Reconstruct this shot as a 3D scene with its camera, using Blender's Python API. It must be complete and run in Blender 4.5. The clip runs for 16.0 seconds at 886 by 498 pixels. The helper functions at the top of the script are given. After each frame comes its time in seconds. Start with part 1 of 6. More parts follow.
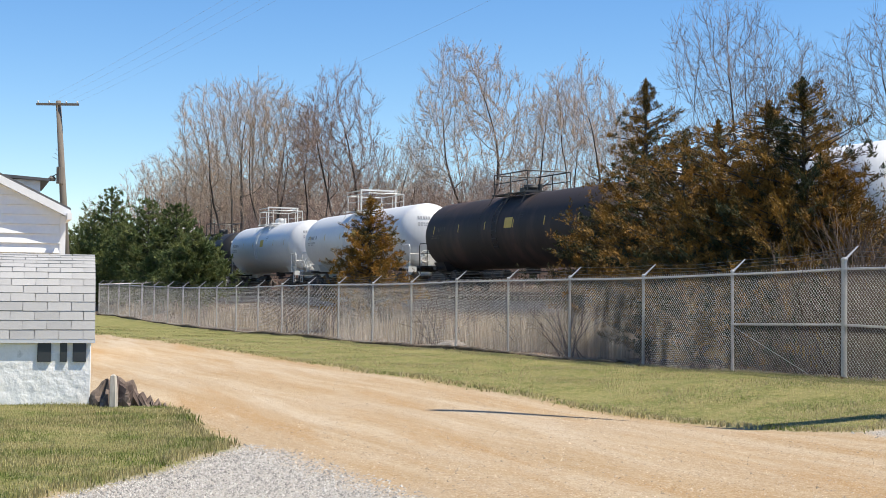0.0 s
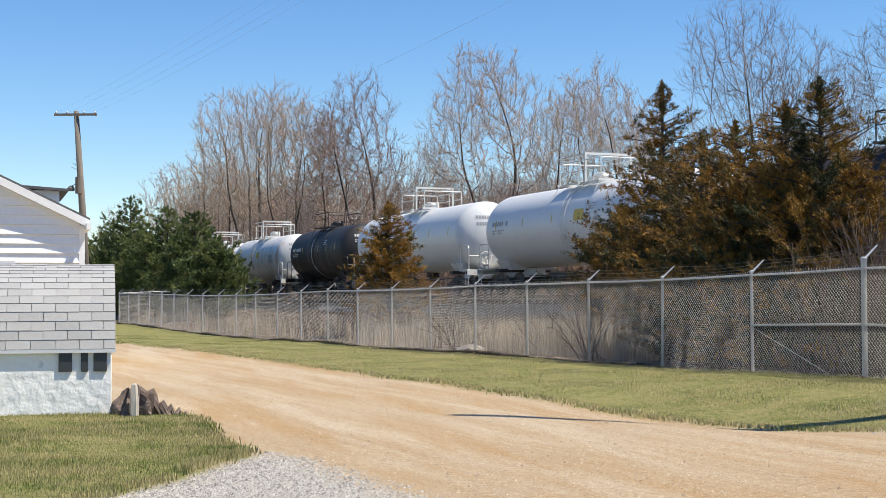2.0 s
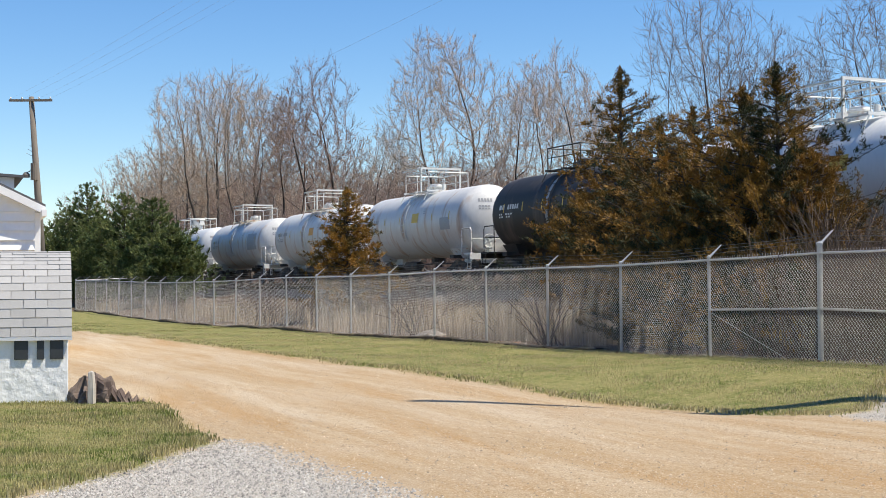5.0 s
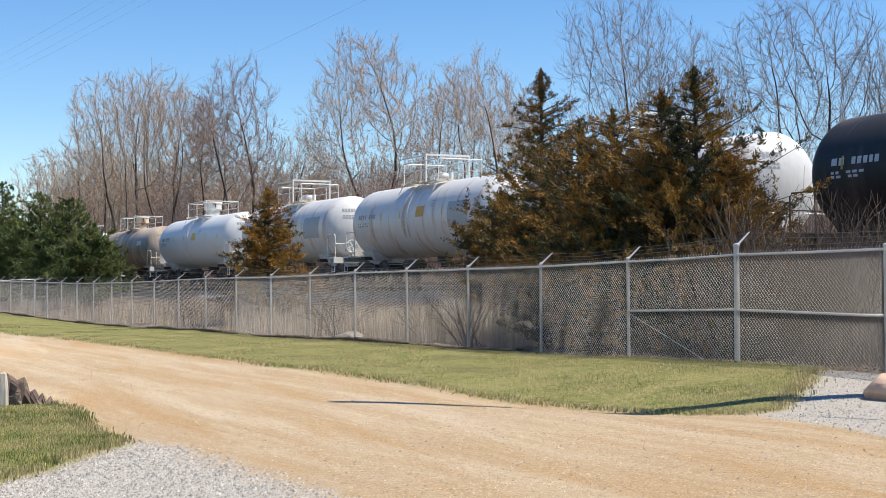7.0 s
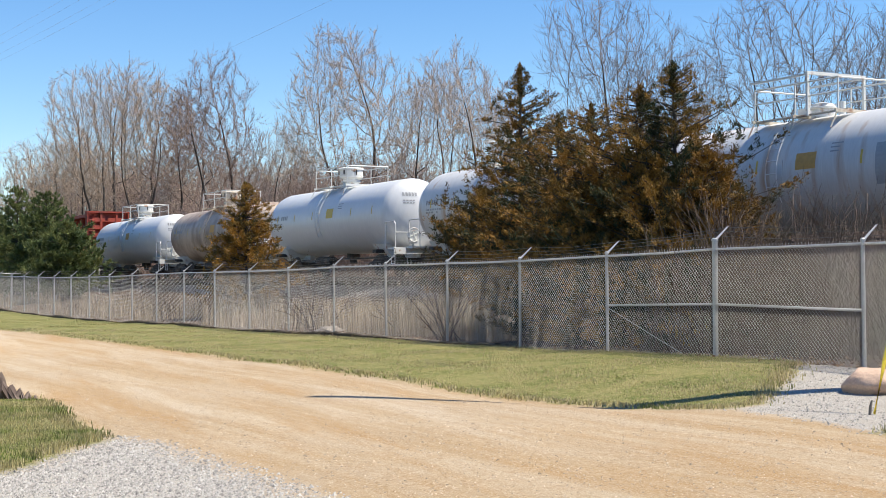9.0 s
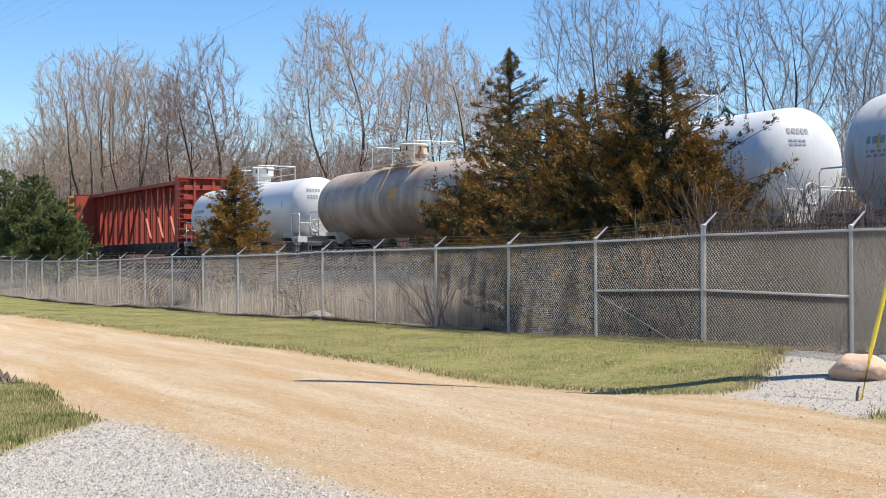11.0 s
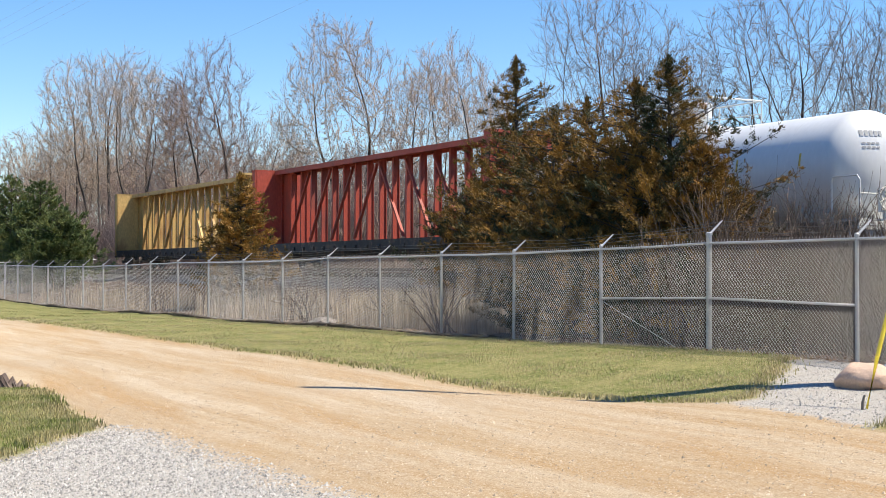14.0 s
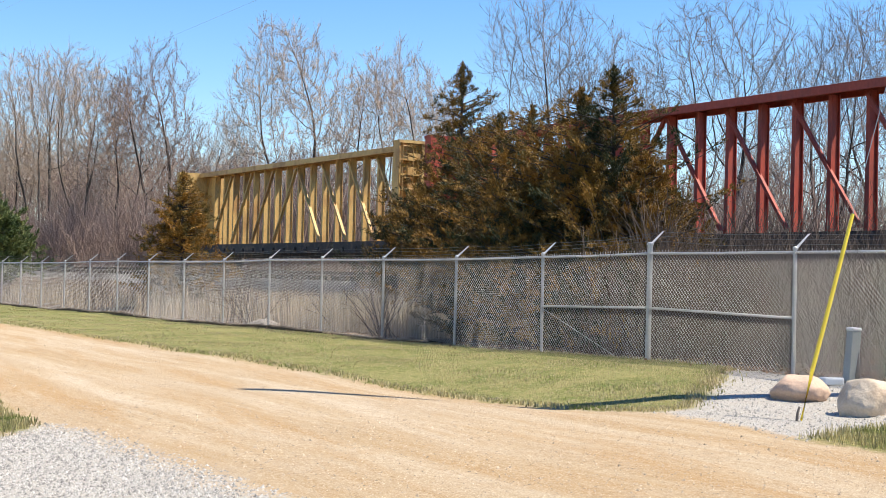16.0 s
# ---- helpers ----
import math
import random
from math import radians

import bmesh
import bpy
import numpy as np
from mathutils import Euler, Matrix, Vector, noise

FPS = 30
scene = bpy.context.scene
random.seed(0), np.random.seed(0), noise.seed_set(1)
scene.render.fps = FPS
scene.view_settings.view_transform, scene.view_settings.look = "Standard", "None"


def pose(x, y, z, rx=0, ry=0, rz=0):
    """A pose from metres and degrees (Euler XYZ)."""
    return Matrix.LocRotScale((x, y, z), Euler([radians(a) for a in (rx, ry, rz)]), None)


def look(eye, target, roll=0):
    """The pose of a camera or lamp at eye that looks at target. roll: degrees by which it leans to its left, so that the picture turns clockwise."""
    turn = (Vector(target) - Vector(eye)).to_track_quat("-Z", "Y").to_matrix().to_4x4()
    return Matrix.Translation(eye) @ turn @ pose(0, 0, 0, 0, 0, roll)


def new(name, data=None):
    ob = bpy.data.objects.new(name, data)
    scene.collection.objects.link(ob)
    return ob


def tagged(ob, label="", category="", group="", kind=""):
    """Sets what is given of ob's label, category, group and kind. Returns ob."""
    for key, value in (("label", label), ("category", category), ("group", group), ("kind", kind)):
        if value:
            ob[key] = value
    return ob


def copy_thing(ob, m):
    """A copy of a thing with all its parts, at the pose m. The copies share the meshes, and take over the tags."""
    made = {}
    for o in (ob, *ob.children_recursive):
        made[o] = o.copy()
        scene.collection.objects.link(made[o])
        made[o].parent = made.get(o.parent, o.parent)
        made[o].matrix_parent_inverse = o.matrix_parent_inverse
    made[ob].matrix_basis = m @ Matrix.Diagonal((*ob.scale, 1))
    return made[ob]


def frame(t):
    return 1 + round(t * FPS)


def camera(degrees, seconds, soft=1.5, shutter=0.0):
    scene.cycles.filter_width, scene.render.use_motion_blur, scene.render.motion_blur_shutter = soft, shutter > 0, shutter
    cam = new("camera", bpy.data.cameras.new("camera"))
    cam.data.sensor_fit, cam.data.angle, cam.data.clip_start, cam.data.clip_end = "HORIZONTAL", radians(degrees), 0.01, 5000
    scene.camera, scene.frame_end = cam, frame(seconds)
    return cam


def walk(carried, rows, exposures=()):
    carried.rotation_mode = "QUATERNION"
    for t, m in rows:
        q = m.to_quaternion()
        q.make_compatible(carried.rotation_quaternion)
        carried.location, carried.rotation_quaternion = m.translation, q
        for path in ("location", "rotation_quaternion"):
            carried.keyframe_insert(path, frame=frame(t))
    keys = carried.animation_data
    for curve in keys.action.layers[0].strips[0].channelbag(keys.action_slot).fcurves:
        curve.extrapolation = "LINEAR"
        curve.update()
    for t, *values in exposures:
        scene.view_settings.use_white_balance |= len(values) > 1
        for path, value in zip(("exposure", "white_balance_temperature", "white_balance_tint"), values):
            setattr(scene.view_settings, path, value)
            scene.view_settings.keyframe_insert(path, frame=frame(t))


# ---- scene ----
# ------------------------------------------------------------------ camera
cam = camera(35.1, 16.0, soft=0.75)
PATH = [
    (0.0, -0.022, -0.027, 1.529, 0.004, 1.857, -0.591),
    (0.5, -0.011, -0.030, 1.529, 0.702, 1.905, -0.322),
    (1.0, -0.013, -0.034, 1.537, 0.762, 2.104, 0.037),
    (1.5, 0.011, -0.054, 1.532, 0.864, 2.191, 0.109),
    (2.0, -0.013, -0.049, 1.539, 0.785, 2.029, 0.180),
    (2.5, -0.006, -0.028, 1.530, 0.533, 1.776, 0.386),
    (3.0, -0.014, -0.022, 1.532, 0.346, 1.656, 0.378),
    (3.5, -0.015, -0.033, 1.537, 0.435, 1.463, 0.352),
    (6.0, 0.000, -0.028, 1.531, -2.622, 1.458, 0.264),
    (6.5, 0.013, -0.002, 1.525, -3.490, 1.474, 0.181),
    (7.0, 0.009, 0.016, 1.518, -4.093, 1.508, 0.275),
    (7.5, 0.008, 0.005, 1.527, -4.405, 1.509, 0.154),
    (8.0, 0.007, 0.008, 1.525, -4.746, 1.509, 0.011),
    (8.5, 0.002, 0.020, 1.519, -4.923, 1.471, 0.104),
    (9.0, -0.002, 0.022, 1.524, -4.970, 1.264, 0.277),
    (9.5, 0.001, 0.031, 1.518, -5.105, 1.049, 0.424),
    (10.0, -0.000, 0.035, 1.517, -5.166, 0.833, 0.274),
    (12.5, 0.001, 0.044, 1.516, -5.631, 0.616, -0.008),
    (13.0, -0.002, 0.043, 1.520, -5.457, 0.699, -0.144),
    (13.5, 0.001, 0.036, 1.516, -5.311, 0.810, -0.173),
    (14.0, 0.001, 0.031, 1.516, -5.205, 0.949, -0.171),
    (14.5, 0.006, 0.023, 1.518, -5.337, 1.035, -0.251),
    (15.0, 0.024, 0.020, 1.514, -5.771, 1.026, -0.269),
    (15.5, 0.020, 0.027, 1.518, -7.053, 1.077, -0.980),
    (16.0, 0.008, 0.028, 1.514, -7.556, 1.187, -1.414),
]
walk(cam, [(t, pose(x, y, z, 90 + p, r, yw)) for t, x, y, z, yw, p, r in PATH],
     exposures=[(0, 0.56), (3.5, 0.49), (7.0, 0.57), (10.0, 0.66), (13.5, 0.72), (16.0, 0.85)])

# ------------------------------------------------------------------ world, sun, exposure
SUN_EL, SUN_AZ = 59.5, -11.0          # degrees above the ground; degrees from +x towards +y
world = bpy.data.worlds.new("world")
scene.world = world
world.use_nodes = True
wn = world.node_tree
wn.nodes.clear()
w_out = wn.nodes.new("ShaderNodeOutputWorld")
w_bg = wn.nodes.new("ShaderNodeBackground")
w_sky = wn.nodes.new("ShaderNodeTexSky")
w_sky.sky_type = "NISHITA"
w_sky.sun_disc = False
w_sky.sun_elevation = radians(SUN_EL)
w_sky.sun_rotation = radians(90 - SUN_AZ)
w_sky.altitude = 200
w_sky.air_density, w_sky.dust_density, w_sky.ozone_density = 1.0, 0.0, 3.2
w_bg.inputs["Strength"].default_value = 0.085
w_hsv = wn.nodes.new("ShaderNodeHueSaturation")
w_hsv.inputs["Saturation"].default_value, w_hsv.inputs["Value"].default_value = 1.26, 1.27
w_hsv.inputs["Hue"].default_value = 0.505
wn.links.new(w_sky.outputs[0], w_hsv.inputs["Color"])
wn.links.new(w_hsv.outputs[0], w_bg.inputs["Color"])
wn.links.new(w_bg.outputs[0], w_out.inputs["Surface"])
sun_data = bpy.data.lights.new("sun", "SUN")
sun_data.energy, sun_data.angle, sun_data.color = 5.0, radians(0.53), (1.0, 0.92, 0.78)
sun = new("sun", sun_data)
sun_to = Vector((math.cos(radians(SUN_EL)) * math.cos(radians(SUN_AZ)), math.cos(radians(SUN_EL)) * math.sin(radians(SUN_AZ)), math.sin(radians(SUN_EL))))
sun.matrix_world = look(sun_to * 100, (0, 0, 0))

# ------------------------------------------------------------------ materials
def mat(name, color, rough=0.7, metal=0.0, var=0.25, scale=6.0, fine=60.0, bump=0.1, bump_scale=60.0, second=None, second_amount=0.5, stretch=(1, 1, 1), island=0.0, objrand=0.0, translucent=0.0, coat=0.0, bump_dist=0.01):
    """Procedural surface: base colour varied at two scales, optional second colour in blotches, bump."""
    m = bpy.data.materials.new(name)
    m.use_nodes = True
    nt = m.node_tree
    N, L = nt.nodes, nt.links
    bs = N["Principled BSDF"]
    tc = N.new("ShaderNodeTexCoord")
    mp = N.new("ShaderNodeMapping")
    mp.inputs["Scale"].default_value = stretch
    L.new(tc.outputs["Object"], mp.inputs["Vector"])
    n1 = N.new("ShaderNodeTexNoise")
    n1.inputs["Scale"].default_value, n1.inputs["Detail"].default_value = scale, 5
    n2 = N.new("ShaderNodeTexNoise")
    n2.inputs["Scale"].default_value, n2.inputs["Detail"].default_value = fine, 4
    L.new(mp.outputs[0], n1.inputs["Vector"])
    L.new(mp.outputs[0], n2.inputs["Vector"])
    base = N.new("ShaderNodeRGB")
    base.outputs[0].default_value = (*color, 1)
    col = base.outputs[0]
    if second is not None:
        ramp = N.new("ShaderNodeMapRange")
        ramp.inputs[1].default_value, ramp.inputs[2].default_value = 0.62 - 0.35 * second_amount, 0.75 - 0.25 * second_amount
        L.new(n1.outputs["Fac"], ramp.inputs[0])
        mx = N.new("ShaderNodeMix")
        mx.data_type = "RGBA"
        L.new(ramp.outputs[0], mx.inputs["Factor"])
        L.new(col, mx.inputs["A"])
        mx.inputs["B"].default_value = (*second, 1)
        col = mx.outputs["Result"]
    add = N.new("ShaderNodeMath")
    add.operation = "MULTIPLY_ADD"
    L.new(n1.outputs["Fac"], add.inputs[0])
    add.inputs[1].default_value = 1.0
    L.new(n2.outputs["Fac"], add.inputs[2])
    val = N.new("ShaderNodeMapRange")
    val.inputs[1].default_value, val.inputs[2].default_value = 0.6, 1.4
    val.inputs[3].default_value, val.inputs[4].default_value = 1 - var, 1 + var
    L.new(add.outputs[0], val.inputs[0])
    fac = val.outputs[0]
    for amount, node, sock in ((island, "ShaderNodeNewGeometry", "Random Per Island"), (objrand, "ShaderNodeObjectInfo", "Random")):
        if amount:
            g = N.new(node)
            r = N.new("ShaderNodeMapRange")
            r.inputs[3].default_value, r.inputs[4].default_value = 1 - amount, 1 + amount
            L.new(g.outputs[sock], r.inputs[0])
            mul = N.new("ShaderNodeMath")
            mul.operation = "MULTIPLY"
            L.new(fac, mul.inputs[0])
            L.new(r.outputs[0], mul.inputs[1])
            fac = mul.outputs[0]
    vm = N.new("ShaderNodeVectorMath")
    vm.operation = "SCALE"
    L.new(col, vm.inputs[0])
    L.new(fac, vm.inputs["Scale"])
    L.new(vm.outputs[0], bs.inputs["Base Color"])
    bs.inputs["Roughness"].default_value, bs.inputs["Metallic"].default_value = rough, metal
    bs.inputs["Coat Weight"].default_value = coat
    if bump:
        nb = N.new("ShaderNodeTexNoise")
        nb.inputs["Scale"].default_value, nb.inputs["Detail"].default_value = bump_scale, 6
        L.new(mp.outputs[0], nb.inputs["Vector"])
        b = N.new("ShaderNodeBump")
        b.inputs["Strength"].default_value, b.inputs["Distance"].default_value = bump, bump_dist
        L.new(nb.outputs["Fac"], b.inputs["Height"])
        L.new(b.outputs[0], bs.inputs["Normal"])
    if translucent:
        tr = N.new("ShaderNodeBsdfTranslucent")
        L.new(vm.outputs[0], tr.inputs["Color"])
        ms = N.new("ShaderNodeMixShader")
        ms.inputs[0].default_value = translucent
        L.new(bs.outputs[0], ms.inputs[1])
        L.new(tr.outputs[0], ms.inputs[2])
        L.new(ms.outputs[0], N["Material Output"].inputs["Surface"])
    return m


def two_tone(name, a, b, scale, var=0.3, island=0.45, translucent=0.25, rough=0.8, lo=0.42, hi=0.6):
    """Foliage: two colours in clumps, each leaf a little different."""
    m = mat(name, a, rough, var=var, scale=scale, fine=20, bump=0, island=island, translucent=translucent)
    nt = m.node_tree
    for n in nt.nodes:
        if n.type == "RGB":
            rgb = n
    nz = nt.nodes.new("ShaderNodeTexNoise")
    nz.inputs["Scale"].default_value, nz.inputs["Detail"].default_value = scale, 3
    tc = nt.nodes.new("ShaderNodeTexCoord")
    nt.links.new(tc.outputs["Object"], nz.inputs["Vector"])
    mr = nt.nodes.new("ShaderNodeMapRange")
    mr.inputs[1].default_value, mr.inputs[2].default_value = lo, hi
    nt.links.new(nz.outputs["Fac"], mr.inputs[0])
    mx = nt.nodes.new("ShaderNodeMix")
    mx.data_type = "RGBA"
    nt.links.new(mr.outputs[0], mx.inputs["Factor"])
    mx.inputs["A"].default_value, mx.inputs["B"].default_value = (*a, 1), (*b, 1)
    for link in list(rgb.outputs[0].links):
        nt.links.new(mx.outputs["Result"], link.to_socket)
    return m


M = {}
M["galv"] = mat("galvanised steel", (0.46, 0.455, 0.45), 0.45, 0.55, 0.2, 8, 80, 0.05)
M["wire"] = mat("galvanised wire", (0.52, 0.50, 0.475), 0.45, 0.4, 0.25, 3, 40, 0)
M["barb"] = mat("weathered barbed wire", (0.20, 0.19, 0.18), 0.6, 0.5, 0.25, 3, 40, 0)
M["white_tank"] = mat("white tank paint", (0.63, 0.635, 0.635), 0.38, 0, 0.07, 0.8, 9, 0.03, 4, stretch=(1, 1, 0.35))
M["white_rusty"] = mat("white tank paint with rust streaks", (0.60, 0.595, 0.58), 0.42, 0, 0.1, 1.1, 9, 0.03, 4, second=(0.42, 0.30, 0.22), second_amount=0.18, stretch=(2.2, 1, 0.3))
M["tan_tank"] = mat("tan tank paint under brown grime", (0.50, 0.40, 0.31), 0.5, 0, 0.18, 0.7, 7, 0.04, 5, second=(0.24, 0.17, 0.125), second_amount=0.55, stretch=(1, 1, 0.5))
M["brown_tank"] = mat("dark brown tank paint", (0.024, 0.015, 0.012), 0.7, 0, 0.25, 0.7, 8, 0.04, 5, second=(0.055, 0.032, 0.024), second_amount=0.3, stretch=(1.5, 1, 0.4))
M["black_tank"] = mat("black tank paint", (0.018, 0.017, 0.017), 0.6, 0, 0.3, 0.8, 8, 0.04, 5, second=(0.07, 0.055, 0.045), second_amount=0.25, stretch=(1.5, 1, 0.4))
M["grey_patch"] = mat("grey patch paint", (0.33, 0.35, 0.37), 0.5, 0, 0.12, 2, 20, 0.02)
M["white_metal"] = mat("white painted steel", (0.66, 0.66, 0.63), 0.5, 0, 0.12, 4, 40, 0.03, second=(0.36, 0.22, 0.14), second_amount=0.1)
M["cream_metal"] = mat("rust-stained cream steel", (0.60, 0.54, 0.44), 0.55, 0, 0.15, 3, 30, 0.04, second=(0.30, 0.16, 0.09), second_amount=0.35)
M["black_metal"] = mat("black painted steel", (0.028, 0.027, 0.027), 0.55, 0, 0.25, 4, 40, 0.04)
M["under"] = mat("grimy underframe steel", (0.045, 0.040, 0.036), 0.75, 0, 0.35, 3, 30, 0.1, second=(0.10, 0.07, 0.05), second_amount=0.3)
M["wheel"] = mat("worn wheel steel", (0.10, 0.08, 0.07), 0.6, 0.4, 0.25, 5, 50, 0.05)
M["yellow_mark"] = mat("faded yellow reflective tape", (0.62, 0.42, 0.06), 0.5, 0, 0.15, 8, 60, 0)
M["dark_mark"] = mat("dark stencil paint", (0.30, 0.305, 0.31), 0.6, 0, 0.2, 10, 60, 0)
M["pale_mark"] = mat("pale stencil paint", (0.60, 0.60, 0.58), 0.6, 0, 0.2, 10, 60, 0)
M["orange_mark"] = mat("faded orange stencil", (0.55, 0.30, 0.07), 0.6, 0, 0.2, 10, 60, 0)
M["red_car"] = mat("faded red car paint", (0.40, 0.062, 0.034), 0.65, 0, 0.28, 1.2, 14, 0.05, 20, second=(0.24, 0.05, 0.033), second_amount=0.4, stretch=(1, 1, 0.5))
M["yellow_car"] = mat("faded yellow car paint", (0.60, 0.385, 0.135), 0.65, 0, 0.25, 1.2, 14, 0.05, 20, second=(0.36, 0.20, 0.07), second_amount=0.4, stretch=(1, 1, 0.5))
M["placard_white"] = mat("white placard", (0.75, 0.74, 0.72), 0.5, 0, 0.06, 10, 60, 0)
M["rail"] = mat("rail steel", (0.13, 0.09, 0.07), 0.5, 0.6, 0.25, 3, 40, 0.05)
M["tie"] = mat("creosoted tie", (0.075, 0.060, 0.048), 0.9, 0, 0.35, 4, 30, 0.2, objrand=0.2)
M["bark"] = mat("grey bark", (0.085, 0.070, 0.058), 0.9, 0, 0.35, 2.5, 25, 0.3, 40, stretch=(1, 1, 0.3), objrand=0.15)
M["dark_bark"] = mat("dark bark", (0.048, 0.040, 0.034), 0.9, 0, 0.35, 2.5, 25, 0.3, 40, stretch=(1, 1, 0.3), objrand=0.15)
M["twig"] = mat("tan twigs", (0.32, 0.245, 0.185), 0.9, 0, 0.25, 0.6, 8, 0, objrand=0.22)
M["twig_red"] = mat("reddish twigs", (0.25, 0.175, 0.14), 0.9, 0, 0.25, 0.6, 8, 0, objrand=0.2)
M["twig_grey"] = mat("grey twigs", (0.20, 0.168, 0.148), 0.9, 0, 0.25, 0.6, 8, 0, objrand=0.2)
M["bud"] = mat("opening buds", (0.55, 0.42, 0.30), 0.9, 0, 0.25, 0.5, 8, 0, island=0.4, objrand=0.2, translucent=0.3)
M["bud_red"] = mat("reddish opening buds", (0.40, 0.27, 0.21), 0.9, 0, 0.25, 0.5, 8, 0, island=0.4, objrand=0.15, translucent=0.3)
# dark shrub stems; in the scrub under the cedars this colour replaces shade
M["shrub_dark"] = mat("dark reddish shrub stems, also for shaded scrub", (0.062, 0.036, 0.028), 0.9, 0, 0.3, 2, 12, 0)
M["shrub"] = mat("grey shrub stems", (0.118, 0.085, 0.065), 0.9, 0, 0.3, 2, 12, 0, objrand=0.2)
M["cedar_a"] = two_tone("bronzed cedar foliage", (0.026, 0.034, 0.008), (0.21, 0.115, 0.018), 1.1, island=0.3, translucent=0.12, lo=0.44, hi=0.58)
M["cedar_b"] = two_tone("rust-tinged cedar foliage", (0.045, 0.040, 0.008), (0.23, 0.118, 0.017), 1.5, island=0.3, translucent=0.12, lo=0.38, hi=0.56)
M["cedar_c"] = two_tone("bright rust cedar foliage", (0.085, 0.070, 0.013), (0.30, 0.155, 0.022), 1.4, island=0.3, translucent=0.12, lo=0.38, hi=0.56)
M["straw"] = mat("straw-coloured dead grass", (0.47, 0.395, 0.235), 0.9, 0, 0.2, 2, 12, 0, island=0.3, translucent=0.3)
M["pine"] = two_tone("green pine needles", (0.075, 0.11, 0.033), (0.15, 0.17, 0.055), 0.8, island=0.45)
M["blade"] = two_tone("short spring grass blades", (0.15, 0.21, 0.034), (0.38, 0.325, 0.15), 1.3, island=0.4, translucent=0.3, lo=0.34, hi=0.54)
M["dry_grass"] = mat("dry tall grass", (0.47, 0.375, 0.26), 0.9, 0, 0.2, 0.8, 6, 0, island=0.35, translucent=0.3)
M["leaf_litter"] = mat("dead leaves", (0.26, 0.165, 0.105), 0.9, 0, 0.25, 3, 20, 0, island=0.5)
M["shingle"] = mat("weathered grey shingle", (0.36, 0.355, 0.35), 0.9, 0, 0.12, 3, 120, 0.35, 220, objrand=0.09)
M["white_wall"] = mat("chipped white paint on masonry", (0.84, 0.83, 0.81), 0.8, 0, 0.05, 5.5, 16, 0.8, 7, second=(0.52, 0.52, 0.50), second_amount=0.03, bump_dist=0.03)
M["siding"] = mat("white vinyl siding", (0.80, 0.80, 0.80), 0.5, 0, 0.05, 1.5, 12, 0.02)
M["roof_dark"] = mat("dark roof shingle", (0.10, 0.10, 0.105), 0.9, 0, 0.2, 3, 60, 0.2)
M["soffit"] = mat("white soffit", (0.62, 0.63, 0.65), 0.6, 0, 0.05, 2, 20, 0.02)
M["numeral"] = mat("black iron", (0.035, 0.04, 0.045), 0.5, 0, 0.2, 6, 60, 0.02)
M["stump"] = mat("weathered split wood", (0.20, 0.15, 0.12), 0.95, 0, 0.4, 4, 40, 0.6, 30, stretch=(1, 1, 0.15), second=(0.085, 0.060, 0.050), second_amount=0.5)
M["stump_pale"] = mat("bleached wood", (0.42, 0.38, 0.33), 0.95, 0, 0.3, 5, 40, 0.5, 30, stretch=(1, 1, 0.12))
M["pole"] = mat("weathered pole wood", (0.17, 0.145, 0.12), 0.9, 0, 0.25, 2, 20, 0.3, stretch=(1, 1, 0.1))
M["cable"] = mat("weathered cable", (0.26, 0.28, 0.30), 0.6, 0, 0.1, 3, 20, 0)
M["glass_dark"] = mat("dark window glass", (0.02, 0.025, 0.05), 0.06, 0, 0.1, 2, 10, 0)
M["rock_pink"] = mat("pinkish granite boulder", (0.54, 0.38, 0.275), 0.85, 0, 0.18, 3, 40, 0.5, 12, second=(0.44, 0.30, 0.22), second_amount=0.4, bump_dist=0.03)
M["rock_pale"] = mat("pale limestone boulder", (0.56, 0.46, 0.35), 0.85, 0, 0.18, 3, 40, 0.5, 10, second=(0.42, 0.32, 0.23), second_amount=0.4, bump_dist=0.04)
M["rock_grey"] = mat("shaded grey-brown boulder", (0.21, 0.18, 0.155), 0.9, 0, 0.2, 3, 40, 0.5, 12, bump_dist=0.03)
M["yellow_post"] = mat("yellow plastic marker", (0.78, 0.60, 0.05), 0.45, 0, 0.08, 4, 40, 0.02)
M["pedestal"] = mat("weathered grey-green plastic", (0.30, 0.31, 0.29), 0.6, 0, 0.1, 4, 40, 0.03)
M["pedestal_cap"] = mat("white plastic cap", (0.72, 0.72, 0.70), 0.5, 0, 0.05, 4, 40, 0.02)
M["pebble"] = mat("loose pebbles", (0.44, 0.35, 0.25), 0.9, 0, 0.2, 6, 40, 0.1, island=0.45)
M["pebble_grey"] = mat("crushed grey stone", (0.35, 0.33, 0.30), 0.9, 0, 0.2, 6, 40, 0.1, island=0.5)
# dark tone carries the shadow line under the fence
M["soil"] = mat("soil and thatch darkened for a shadow line", (0.10, 0.075, 0.05), 0.95, 0, 0.4, 3, 30, 0.5, 30, second=(0.20, 0.16, 0.09), second_amount=0.3)
M["concrete"] = mat("old dark concrete", (0.13, 0.12, 0.11), 0.9, 0, 0.2, 1.5, 20, 0.2)

